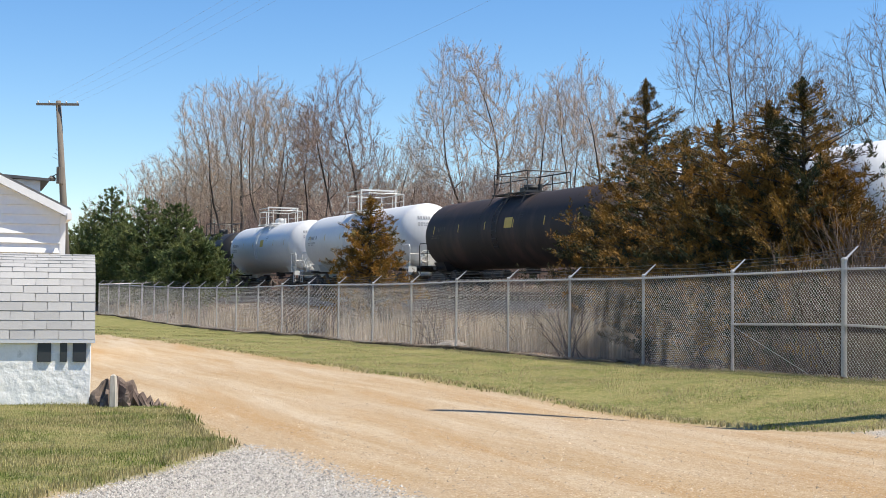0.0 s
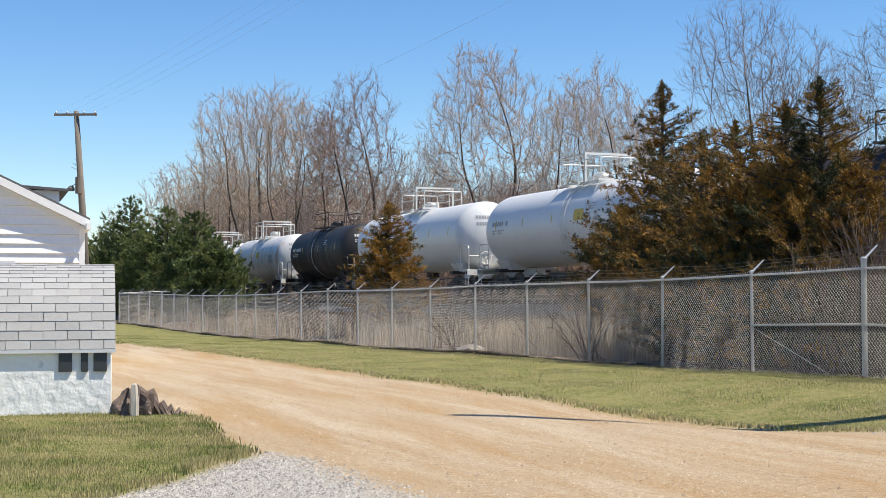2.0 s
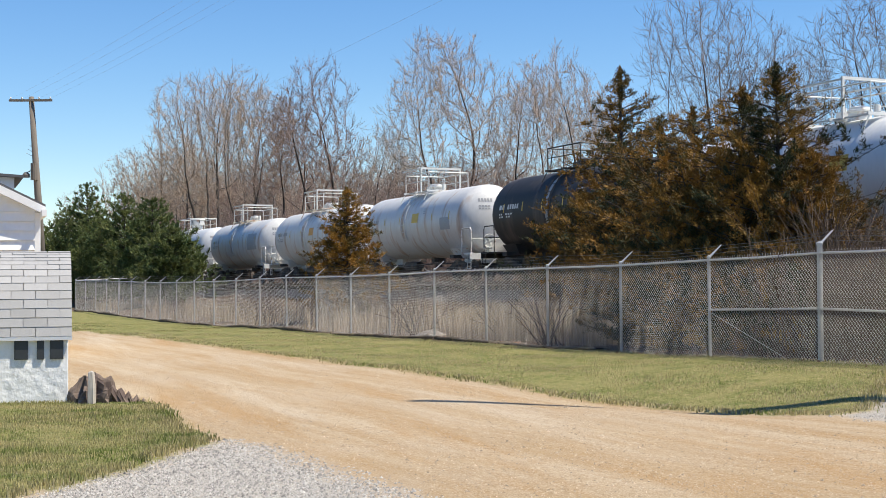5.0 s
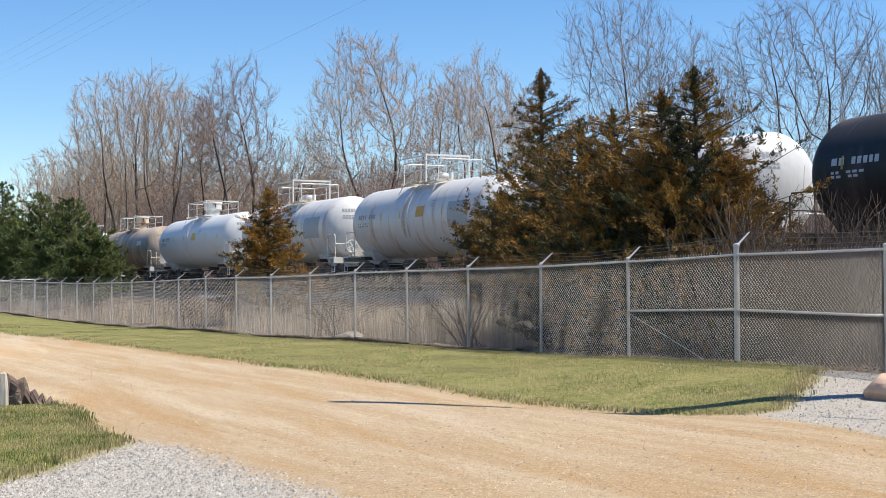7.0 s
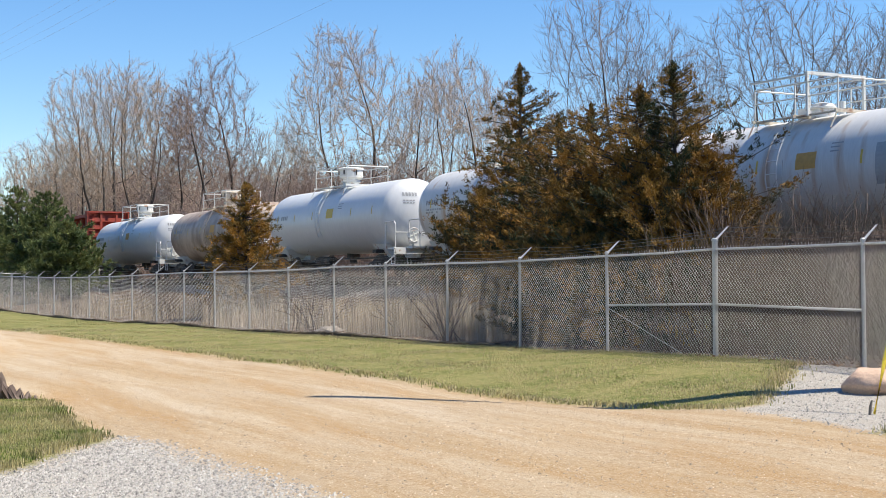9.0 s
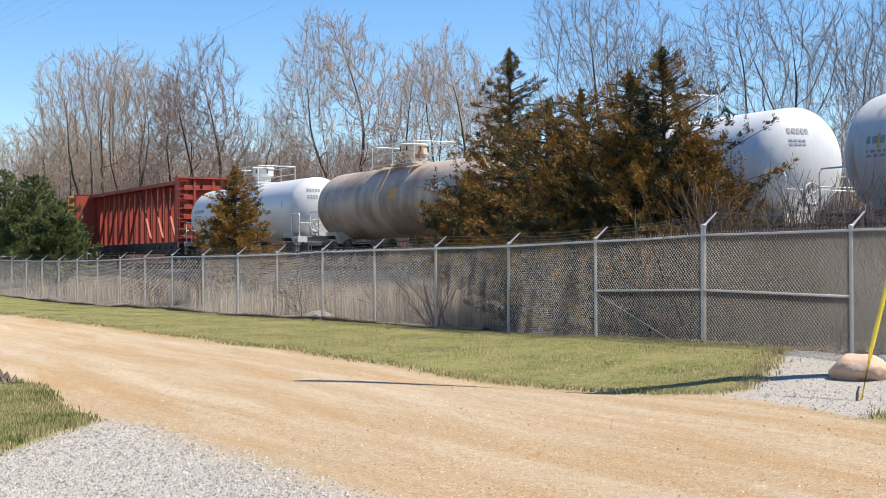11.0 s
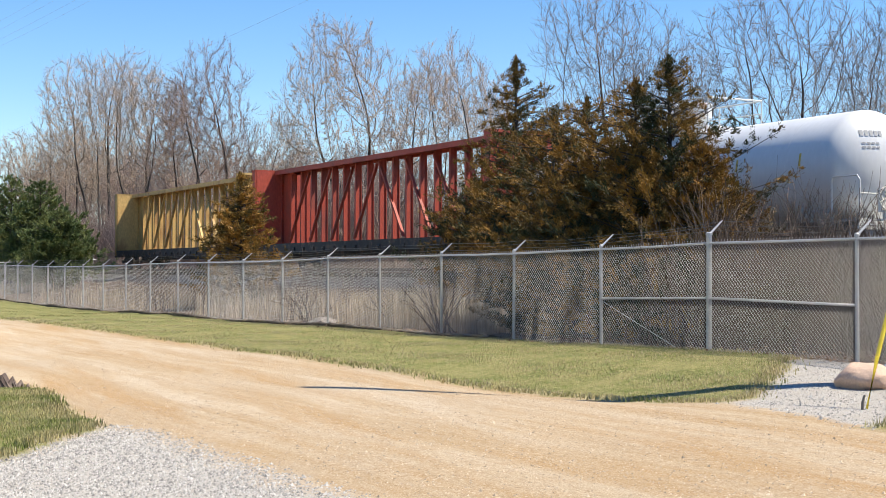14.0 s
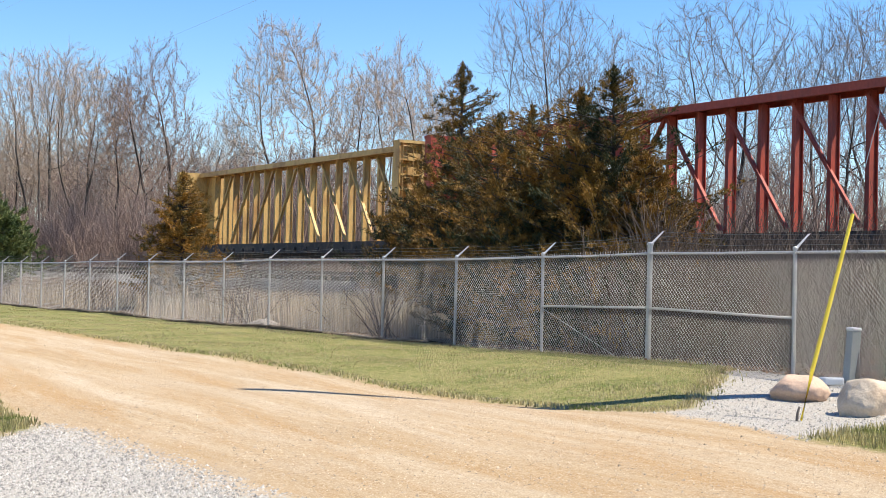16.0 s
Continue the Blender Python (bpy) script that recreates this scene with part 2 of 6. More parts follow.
# ------------------------------------------------------------------ mesh helpers
class Build:
    """Collects vertices and faces for one mesh."""

    def __init__(self):
        self.v, self.f = [], []

    def box(self, c, s, m=None, taper=1.0):
        b = len(self.v)
        for z in (-1, 1):
            k = taper if z > 0 else 1.0
            for x, y in ((-1, -1), (1, -1), (1, 1), (-1, 1)):
                p = Vector((c[0] + x * s[0] / 2 * k, c[1] + y * s[1] / 2 * k, c[2] + z * s[2] / 2))
                self.v.append(m @ p if m else p)
        for q in ((0, 3, 2, 1), (4, 5, 6, 7), (0, 1, 5, 4), (1, 2, 6, 5), (2, 3, 7, 6), (3, 0, 4, 7)):
            self.f.append([b + i for i in q])
        return self

    def tube(self, pts, radii, sides=6, cap=True):
        pts = [Vector(p) for p in pts]
        if not hasattr(radii, "__len__"):
            radii = [radii] * len(pts)
        b0 = len(self.v)
        n = len(pts)
        for i, p in enumerate(pts):
            t = pts[min(i + 1, n - 1)] - pts[max(i - 1, 0)]
            t = t.normalized() if t.length > 1e-9 else Vector((0, 0, 1))
            u = t.cross(Vector((0, 0, 1))) if abs(t.z) < 0.95 else t.cross(Vector((1, 0, 0)))
            u.normalize()
            w = t.cross(u)
            for k in range(sides):
                a = 2 * math.pi * k / sides
                self.v.append(p + (u * math.cos(a) + w * math.sin(a)) * radii[i])
        for i in range(n - 1):
            for k in range(sides):
                a, c = b0 + i * sides + k, b0 + i * sides + (k + 1) % sides
                self.f.append([a, c, c + sides, a + sides])
        if cap:
            self.f.append([b0 + k for k in range(sides)][::-1])
            self.f.append([b0 + (n - 1) * sides + k for k in range(sides)])
        return self

    def lathe(self, prof, axis="x", sides=32, c=(0, 0, 0)):
        """prof: (along, radius) pairs."""
        b0 = len(self.v)
        for s, r in prof:
            for k in range(sides):
                a = 2 * math.pi * k / sides
                q = (s, r * math.cos(a), r * math.sin(a)) if axis == "x" else ((r * math.cos(a), s, r * math.sin(a)) if axis == "y" else (r * math.cos(a), r * math.sin(a), s))
                self.v.append(Vector((q[0] + c[0], q[1] + c[1], q[2] + c[2])))
        for i in range(len(prof) - 1):
            for k in range(sides):
                a, d = b0 + i * sides + k, b0 + i * sides + (k + 1) % sides
                self.f.append([a, d, d + sides, a + sides])
        self.f.append([b0 + k for k in range(sides)][::-1])
        self.f.append([b0 + (len(prof) - 1) * sides + k for k in range(sides)])
        return self

    def poly(self, pts):
        b = len(self.v)
        self.v += [Vector(p) for p in pts]
        self.f.append(list(range(b, b + len(pts))))
        return self

    def prism(self, pts, depth):
        """A flat polygon pushed along the vector depth."""
        b, n, dv = len(self.v), len(pts), Vector(depth)
        self.v += [Vector(p) for p in pts] + [Vector(p) + dv for p in pts]
        self.f.append(list(range(b, b + n))[::-1])
        self.f.append(list(range(b + n, b + 2 * n)))
        for i in range(n):
            j = (i + 1) % n
            self.f.append([b + i, b + j, b + n + j, b + n + i])
        return self

    def mesh(self, name, material, smooth=False):
        me = bpy.data.meshes.new(name)
        me.from_pydata([tuple(p) for p in self.v], [], self.f)
        me.materials.append(material)
        if smooth:
            me.polygons.foreach_set("use_smooth", [True] * len(me.polygons))
            if smooth == "auto":
                me.set_sharp_from_angle(angle=radians(35))
        me.update()
        return me


def part(name, b, material, parent=None, label="", smooth=False, m=None):
    """One mesh object, under a thing or a part where a parent is given."""
    ob = new(name, b.mesh(name, material, smooth) if isinstance(b, Build) else b)
    if parent is not None:
        ob.parent = parent
    if m is not None:
        ob.matrix_basis = m
    if label:
        tagged(ob, label)
    return ob


def bevel(ob, w=0.01, seg=2):
    md = ob.modifiers.new("bevel", "BEVEL")
    md.width, md.segments, md.limit_method = w, seg, "ANGLE"
    return ob


def thing(name, label, category, m=None, group="", kind=""):
    ob = new(name)
    if m is not None:
        ob.matrix_basis = m
    return tagged(ob, label, category, group, kind)


rnd = random.Random(7)

# ------------------------------------------------------------------ plan: fence line, track line
FENCE_A, FENCE_ANG, BAY = Vector((6.508, 22.795, 0)), radians(23.9), 3.05
F_DIR = Vector((-math.sin(FENCE_ANG), math.cos(FENCE_ANG), 0))
F_NOR = Vector((math.cos(FENCE_ANG), math.sin(FENCE_ANG), 0))      # away from the road
TRACK_ANG = radians(23.24)
T_DIR = Vector((-math.sin(TRACK_ANG), math.cos(TRACK_ANG), 0))
T_NOR = Vector((math.cos(TRACK_ANG), math.sin(TRACK_ANG), 0))
TRACK_O = Vector((4.641, 50.0, 0)) + T_NOR * 1.47
RAIL_Z = 1.67
POST_Z = {-2: 0.22, -1: 0.21, 0: 0.2, 1: 0.14, 2: 0.09, 3: 0.08, 4: 0.07, 5: 0.06, 6: 0.01, 7: -0.01, 8: -0.01, 9: 0.0, 10: -0.03, 11: -0.07, 12: -0.09, 13: -0.1, 14: -0.1, 15: -0.09, 16: -0.06, 17: -0.03, 18: 0.0, 19: 0.04, 20: 0.07, 21: 0.09, 22: 0.1}


def post_z(k):
    k = min(max(k, -2), 22)
    a = math.floor(k)
    b = min(a + 1, 22)
    return POST_Z[a] + (POST_Z[b] - POST_Z[a]) * (k - a)


def smooth01(x):
    x = min(max(x, 0.0), 1.0)
    return x * x * (3 - 2 * x)


LAWN = [(-40, 18.2), (-4.7, 18.4), (-4.2, 18.9), (-3.9, 18.9), (-3.3, 17.7), (-2.65, 15.4), (-2.05, 13.75), (-2.3, 12.6), (-2.5, 11.7), (-2.8, 10.6), (-3.2, 9.2), (-4.6, 6), (-40, 3)]
VERGE = [(-40, 112), (-12.4, 49.3), (-8.4, 42.3), (-4.9, 34.9), (-2.3, 29.1), (0.0, 24.1), (1.62, 21.3), (2.95, 19.1), (3.75, 17.8), (4.75, 16.3), (5.2, 16.4), (5.6, 17.2), (6.4, 18.9), (7.0, 20.4), (7.35, 21.2), (6.6, 23.1), (-40, 128)]
APRON = [(4.8, 16.1), (5.2, 16.4), (5.6, 17.2), (6.4, 18.9), (7.0, 20.4), (7.6, 21.0), (9.5, 18.2), (10.5, 14.5), (6.7, 14.2), (6.0, 13.9), (5.45, 13.4)]
GRASS2 = [(5.45, 13.4), (6.0, 13.9), (6.7, 14.2), (14, 14.4), (14, 6), (8, 8.5), (6.3, 11.6)]
DRIVE = [(-4.4, 6.0), (-3.2, 9.2), (-2.8, 10.6), (-2.3, 12.6), (-2.0, 13.9), (-1.6, 13.3), (-1.05, 12.1), (-0.55, 11.1), (-0.2, 10.2), (0.35, 9.0), (1.2, 6.5), (3.0, 2.0), (4, -10), (-6, -10)]


def inside_distance(poly, x, y):
    """Signed distance to a closed outline, positive inside; numpy arrays."""
    d2 = np.full(x.shape, 1e9)
    ins = np.zeros(x.shape, bool)
    n = len(poly)
    for i in range(n):
        x1, y1 = poly[i]
        x2, y2 = poly[(i + 1) % n]
        ex, ey = x2 - x1, y2 - y1
        k = np.clip(((x - x1) * ex + (y - y1) * ey) / (ex * ex + ey * ey), 0, 1)
        d2 = np.minimum(d2, (x - x1 - k * ex) ** 2 + (y - y1 - k * ey) ** 2)
        c = ((y1 > y) != (y2 > y)) & (x < (x2 - x1) * (y - y1) / (y2 - y1 + 1e-12) + x1)
        ins ^= c
    return np.where(ins, 1, -1) * np.sqrt(d2)


FN = np.array(F_NOR)[:2]
TN = np.array(T_NOR)[:2]
FA = np.array(FENCE_A)[:2]
FD = np.array(F_DIR)[:2]
TRACK_P = float(np.array(TRACK_O)[:2] @ TN)
KS = np.array(sorted(POST_Z))
KZ = np.array([POST_Z[k] for k in sorted(POST_Z)])


def ground_z(x, y):
    """Height of the ground: near level, following the fence foot, rising to the ballast bed, low beyond."""
    x, y = np.asarray(x, float), np.asarray(y, float)
    p = (x - FA[0]) * FN[0] + (y - FA[1]) * FN[1]
    k = ((x - FA[0]) * FD[0] + (y - FA[1]) * FD[1]) / BAY
    kz = np.interp(k, KS, KZ)
    near = np.clip(1 + p / 5.0, 0, 1)
    z = kz * near * near * (3 - 2 * near)
    q = x * TN[0] + y * TN[1] - TRACK_P
    def s01(a):
        a = np.clip(a, 0, 1)
        return a * a * (3 - 2 * a)
    up = s01((q + 9.0) / 6.0) * 0.75 + np.clip((q + 3.2) / 1.5, 0, 1) * 0.55
    down = np.clip((q - 1.7) / 1.5, 0, 1) * 0.6
    z = z * (1 - s01((q + 9) / 8)) + up - down
    # shallow dip along the road edge
    ex, ey = 5.0 - 1.4, 16.2 - 21.8
    kk = np.clip(((x - 1.4) * ex + (y - 21.8) * ey) / (ex * ex + ey * ey), 0, 1)
    dd = np.hypot(x - 1.4 - kk * ex, y - 21.8 - kk * ey)
    z = z - 0.17 * np.sin(np.pi * np.clip(0.12 + kk * 0.85, 0, 1)) * np.exp(-(dd / 1.25) ** 2)
    lump = 0.015 * np.sin(x * 1.7 + 0.6 * y) * np.sin(y * 1.3 - 0.4 * x)
    return z + lump * np.clip(y / 8, 0, 1)


def gz(x, y):
    return float(ground_z(x, y))

# ------------------------------------------------------------------ ground: one sheet to the horizon
def spaced(lo, hi, step, out_lo, out_hi, grow=1.18):
    mid = list(np.arange(lo, hi + 1e-6, step))
    a, s = [], step
    p = lo
    while p > out_lo:
        s *= grow
        p -= s
        a.append(p)
    b, s = [], step
    p = mid[-1]
    while p < out_hi:
        s *= grow
        p += s
        b.append(p)
    return np.array(a[::-1] + mid + b)


def ground_material():
    m = bpy.data.materials.new("dirt road, gravel, grass and leaf litter")
    m.use_nodes = True
    nt = m.node_tree
    N, L = nt.nodes, nt.links
    bs = N["Principled BSDF"]
    bs.inputs["Roughness"].default_value = 0.95
    bs.inputs["Specular IOR Level"].default_value = 0.2
    tc = N.new("ShaderNodeTexCoord")

    def noise_tex(scale, detail=5, rough=0.55, stretch=None, rot=0.0):
        n = N.new("ShaderNodeTexNoise")
        n.inputs["Scale"].default_value, n.inputs["Detail"].default_value, n.inputs["Roughness"].default_value = scale, detail, rough
        if stretch:
            turn = N.new("ShaderNodeMapping")
            turn.inputs["Rotation"].default_value = (0, 0, rot)
            L.new(tc.outputs["Object"], turn.inputs["Vector"])
            mp = N.new("ShaderNodeMapping")
            mp.inputs["Scale"].default_value = stretch
            L.new(turn.outputs[0], mp.inputs["Vector"])
            L.new(mp.outputs[0], n.inputs["Vector"])
        else:
            L.new(tc.outputs["Object"], n.inputs["Vector"])
        return n.outputs["Fac"]

    def rng(sock, a, b, c=0.0, d=1.0):
        r = N.new("ShaderNodeMapRange")
        for i, v in zip((1, 2, 3, 4), (a, b, c, d)):
            r.inputs[i].default_value = v
        L.new(sock, r.inputs[0])
        return r.outputs[0]

    def mix(f, a, b):
        x = N.new("ShaderNodeMix")
        x.data_type = "RGBA"
        L.new(f, x.inputs["Factor"])
        for key, v in (("A", a), ("B", b)):
            if isinstance(v, tuple):
                x.inputs[key].default_value = (*v, 1)
            else:
                L.new(v, x.inputs[key])
        return x.outputs["Result"]

    def math_node(op, a, b):
        x = N.new("ShaderNodeMath")
        x.operation = op
        for i, v in enumerate((a, b)):
            if isinstance(v, (int, float)):
                x.inputs[i].default_value = v
            else:
                L.new(v, x.inputs[i])
        return x.outputs[0]

    grain = noise_tex(55, 6, 0.7)
    speck = noise_tex(160, 3, 0.6)
    mid = noise_tex(2.2, 5)
    big = noise_tex(0.35, 4)
    edge = noise_tex(3.0, 6, 0.65)
    # tyre-worn dirt: paler bands along the road's run, ochre between
    tracks = noise_tex(1.0, 4, 0.6, (2.0, 0.055, 1), radians(-26))
    ruts = noise_tex(1.0, 4, 0.6, (9.0, 0.25, 1), radians(-28))
    dirt = mix(rng(tracks, 0.36, 0.68), (0.355, 0.245, 0.13), (0.46, 0.372, 0.262))
    dirt = mix(rng(ruts, 0.56, 0.72, 0, 0.4), dirt, (0.28, 0.165, 0.07))
    dirt = mix(rng(mid, 0.52, 0.75, 0, 0.5), dirt, (0.36, 0.23, 0.11))
    dirt = mix(rng(big, 0.45, 0.7, 0, 0.55), dirt, (0.41, 0.325, 0.23))
    clod = noise_tex(11, 6, 0.75)
    band = noise_tex(1.0, 5, 0.65, (0.8, 0.085, 1), radians(-17))
    dirt = mix(rng(band, 0.51, 0.63, 0, 0.85), dirt, (0.355, 0.222, 0.10))
    dirt = mix(rng(band, 0.46, 0.34, 0, 0.6), dirt, (0.50, 0.42, 0.32))
    dirt = mix(rng(clod, 0.56, 0.70, 0, 0.75), dirt, (0.21, 0.138, 0.072))
    dirt = mix(rng(clod, 0.45, 0.33, 0, 0.6), dirt, (0.54, 0.44, 0.31))
    dirt = mix(rng(grain, 0.53, 0.64, 0, 0.75), dirt, (0.57, 0.48, 0.36))
    dirt = mix(rng(grain, 0.47, 0.35, 0, 0.7), dirt, (0.20, 0.12, 0.06))
    # crushed grey stone
    stone = mix(rng(speck, 0.35, 0.65), (0.17, 0.155, 0.135), (0.57, 0.53, 0.475))
    stone = mix(rng(mid, 0.45, 0.7, 0, 0.5), stone, (0.38, 0.34, 0.28))
    # soil and thatch under grass
    clump = noise_tex(14, 5, 0.7)
    turf = mix(rng(mid, 0.35, 0.62), (0.10, 0.13, 0.022), (0.22, 0.20, 0.07))
    turf = mix(rng(clump, 0.50, 0.66, 0, 0.85), turf, (0.36, 0.30, 0.15))
    turf = mix(rng(clump, 0.46, 0.34, 0, 0.8), turf, (0.055, 0.065, 0.018))
    patch = noise_tex(0.9, 5, 0.65)
    turf = mix(rng(patch, 0.48, 0.62, 0, 0.55), turf, (0.27, 0.235, 0.10))
    leaf = mix(rng(grain, 0.4, 0.62), (0.06, 0.043, 0.03), (0.18, 0.13, 0.09))
    bal = mix(rng(speck, 0.4, 0.62), (0.09, 0.082, 0.075), (0.22, 0.205, 0.19))
    col = dirt
    for name, c, soft, ragged in (("gravel", stone, 0.28, 1.0), ("apron", stone, 0.10, 0.5), ("grass", turf, 0.16, 1.0), ("litter", leaf, 0.12, 0.5), ("ballast", bal, 0.2, 0.6)):
        at = N.new("ShaderNodeAttribute")
        at.attribute_name = name
        sd = math_node("ADD", at.outputs["Fac"], math_node("MULTIPLY", math_node("SUBTRACT", edge, 0.5), ragged))
        col = mix(rng(sd, -soft, soft), col, c)
    L.new(col, bs.inputs["Base Color"])
    h = math_node("ADD", math_node("ADD", math_node("MULTIPLY", grain, 0.6), math_node("MULTIPLY", clod, 1.1)), math_node("ADD", math_node("MULTIPLY", mid, 1.6), math_node("MULTIPLY", tracks, 1.2)))
    bp = N.new("ShaderNodeBump")
    bp.inputs["Strength"].default_value, bp.inputs["Distance"].default_value = 0.7, 0.035
    L.new(h, bp.inputs["Height"])
    L.new(bp.outputs[0], bs.inputs["Normal"])
    return m


xs = spaced(-13.0, 12.0, 0.16, -1800, 1800)
ys = spaced(8.0, 32.0, 0.16, -400, 3000)
GX, GY = np.meshgrid(xs, ys)
GZ = ground_z(GX, GY)
fence_p = (GX - FA[0]) * FN[0] + (GY - FA[1]) * FN[1]
track_q = GX * TN[0] + GY * TN[1] - TRACK_P
sd_lawn, sd_verge, sd_apron, sd_grass2, sd_drive = (inside_distance(p, GX, GY) for p in (LAWN, VERGE, APRON, GRASS2, DRIVE))
far_grass = np.maximum(-60 - GX, np.maximum(-2 - GY, GX - 25))
sd_grass = np.maximum(np.maximum(np.maximum(sd_lawn, sd_verge), sd_grass2), far_grass)
# turf stands a little above the road and drive
GZ = GZ + 0.05 * np.clip((np.maximum(sd_lawn, sd_verge) + 0.05) / 0.35, 0, 1)
ny, nx = GX.shape
g_me = bpy.data.meshes.new("ground")
g_verts = np.stack([GX.ravel(), GY.ravel(), GZ.ravel()], 1)
idx = np.arange(nx * ny).reshape(ny, nx)
quads = np.stack([idx[:-1, :-1], idx[:-1, 1:], idx[1:, 1:], idx[1:, :-1]], -1).reshape(-1, 4)
g_me.vertices.add(len(g_verts))
g_me.vertices.foreach_set("co", g_verts.ravel())
g_me.loops.add(quads.size)
g_me.loops.foreach_set("vertex_index", quads.ravel())
g_me.polygons.add(len(quads))
g_me.polygons.foreach_set("loop_start", np.arange(0, quads.size, 4))
g_me.polygons.foreach_set("use_smooth", np.ones(len(quads), bool))
for a_name, a_val in (("gravel", sd_drive), ("apron", sd_apron), ("grass", sd_grass), ("litter", fence_p - 0.05), ("ballast", 2.9 - np.abs(track_q))):
    at = g_me.attributes.new(a_name, "FLOAT", "POINT")
    at.data.foreach_set("value", np.clip(a_val, -2, 2).ravel().astype(np.float32))
g_me.update(calc_edges=True)
g_me.materials.append(ground_material())
ground = tagged(new("ground", g_me), "tan dirt road with gravel drive and spring grass verges", "ground", kind="structure")


def turf_z(x, y):
    return gz(x, y) + 0.05


def scatter_blades(name, zone, count, box, label, h=(0.03, 0.08), material="blade", seed=1, width=0.006, keep=None, lean=0.6, stray=0.07):
    """Blades of grass as thin bent triangles over one zone."""
    rs = np.random.RandomState(seed)
    v, f = [], []
    x = rs.uniform(box[0], box[1], count * 4)
    y = rs.uniform(box[2], box[3], count * 4)
    ok = inside_distance(zone, x, y) + rs.normal(0, stray, len(x)) > 0.03
    if keep is not None:
        ok &= keep(x, y, rs)
    x, y = x[ok][:count], y[ok][:count]
    z = ground_z(x, y) + 0.035
    a = rs.uniform(0, 2 * np.pi, len(x))
    hh = rs.uniform(h[0], h[1], len(x)) * (0.7 + 0.6 * (np.sin(x * 2.1) * np.sin(y * 1.7 + x) * 0.5 + 0.5))
    wd = width * rs.uniform(0.7, 1.5, len(x)) * (0.7 + y / 40)
    la = rs.uniform(0, 2 * np.pi, len(x))
    ll = rs.uniform(0.1, lean, len(x)) * hh
    P = np.zeros((len(x), 3, 3))
    P[:, 0] = np.stack([x - np.cos(a) * wd, y - np.sin(a) * wd, z - 0.02], 1)
    P[:, 1] = np.stack([x + np.cos(a) * wd, y + np.sin(a) * wd, z - 0.02], 1)
    P[:, 2] = np.stack([x + np.cos(la) * ll, y + np.sin(la) * ll, z + hh], 1)
    me = bpy.data.meshes.new(name)
    n = len(x)
    me.vertices.add(n * 3)
    me.vertices.foreach_set("co", P.ravel())
    me.loops.add(n * 3)
    me.loops.foreach_set("vertex_index", np.arange(n * 3))
    me.polygons.add(n)
    me.polygons.foreach_set("loop_start", np.arange(0, n * 3, 3))
    me.update(calc_edges=True)
    me.materials.append(M[material])
    return tagged(new(name, me), label, "grass", kind="stuff")


def in_view(x, y, rs):
    """Thin the blades out with distance."""
    return rs.uniform(0, 1, len(x)) < np.clip(260 / (y * y), 0.06, 1)


scatter_blades("lawn_grass", LAWN, 110000, (-7.5, -1.7, 9.5, 19.2), "short spring lawn grass beside the gravel drive", seed=2, h=(0.02, 0.055))
scatter_blades("verge_grass", VERGE, 300000, (-16, 7.5, 14.8, 60), "patchy green and straw-coloured grass along the fence", seed=3, keep=in_view, h=(0.016, 0.042), width=0.007, stray=0.18)
scatter_blades("verge_straw", VERGE, 120000, (-12, 7.5, 14.8, 45), "dead straw flecks in the verge grass", seed=13, keep=in_view, h=(0.015, 0.05), width=0.007, material="straw", lean=1.6)
scatter_blades("lawn_straw", LAWN, 16000, (-7.5, -1.7, 9.5, 19.2), "dead straw flecks in the lawn", seed=14, h=(0.015, 0.05), width=0.005, material="straw", lean=1.6)
scatter_blades("corner_grass", GRASS2, 12000, (5.3, 9.5, 10.5, 14.5), "short grass beside the gravel apron", seed=4)


def pebbles(name, zone, count, box, material, label, size=(0.008, 0.022), seed=5):
    rs = np.random.RandomState(seed)
    x = rs.uniform(box[0], box[1], count * 12)
    y = rs.uniform(box[2], box[3], count * 12)
    ok = (rs.uniform(0, 1, len(x)) < np.minimum(1, 180 / (y * y))) & (inside_distance(zone, x, y) > rs.uniform(-0.3, 0.2, len(x)))
    x, y = x[ok][:count], y[ok][:count]
    n = len(x)
    sz = rs.uniform(size[0], size[1], n) * np.where(rs.uniform(0, 1, n) < 0.95, 1, 1.8)
    z = ground_z(x, y) + sz * 0.2
    a0 = rs.uniform(0, 6, n)
    P = np.zeros((n, 5, 3))
    for k in range(4):
        P[:, k] = np.stack([x + np.cos(a0 + k * 1.57) * sz * rs.uniform(0.7, 1.2, n), y + np.sin(a0 + k * 1.57) * sz * rs.uniform(0.7, 1.2, n), z - sz * 0.3], 1)
    P[:, 4] = np.stack([x + rs.uniform(-0.3, 0.3, n) * sz, y, z + sz * 0.6], 1)
    base = np.arange(n)[:, None] * 5
    F = np.stack([np.concatenate([base + k, base + (k + 1) % 4, base + 4], 1) for k in range(4)], 1).reshape(-1, 3)
    b = bpy.data.meshes.new(name)
    b.from_pydata(P.reshape(-1, 3).tolist(), [], F.tolist())
    b.materials.append(M[material])
    ob = part(name, b, M[material])
    return tagged(ob, label, "gravel", kind="stuff")


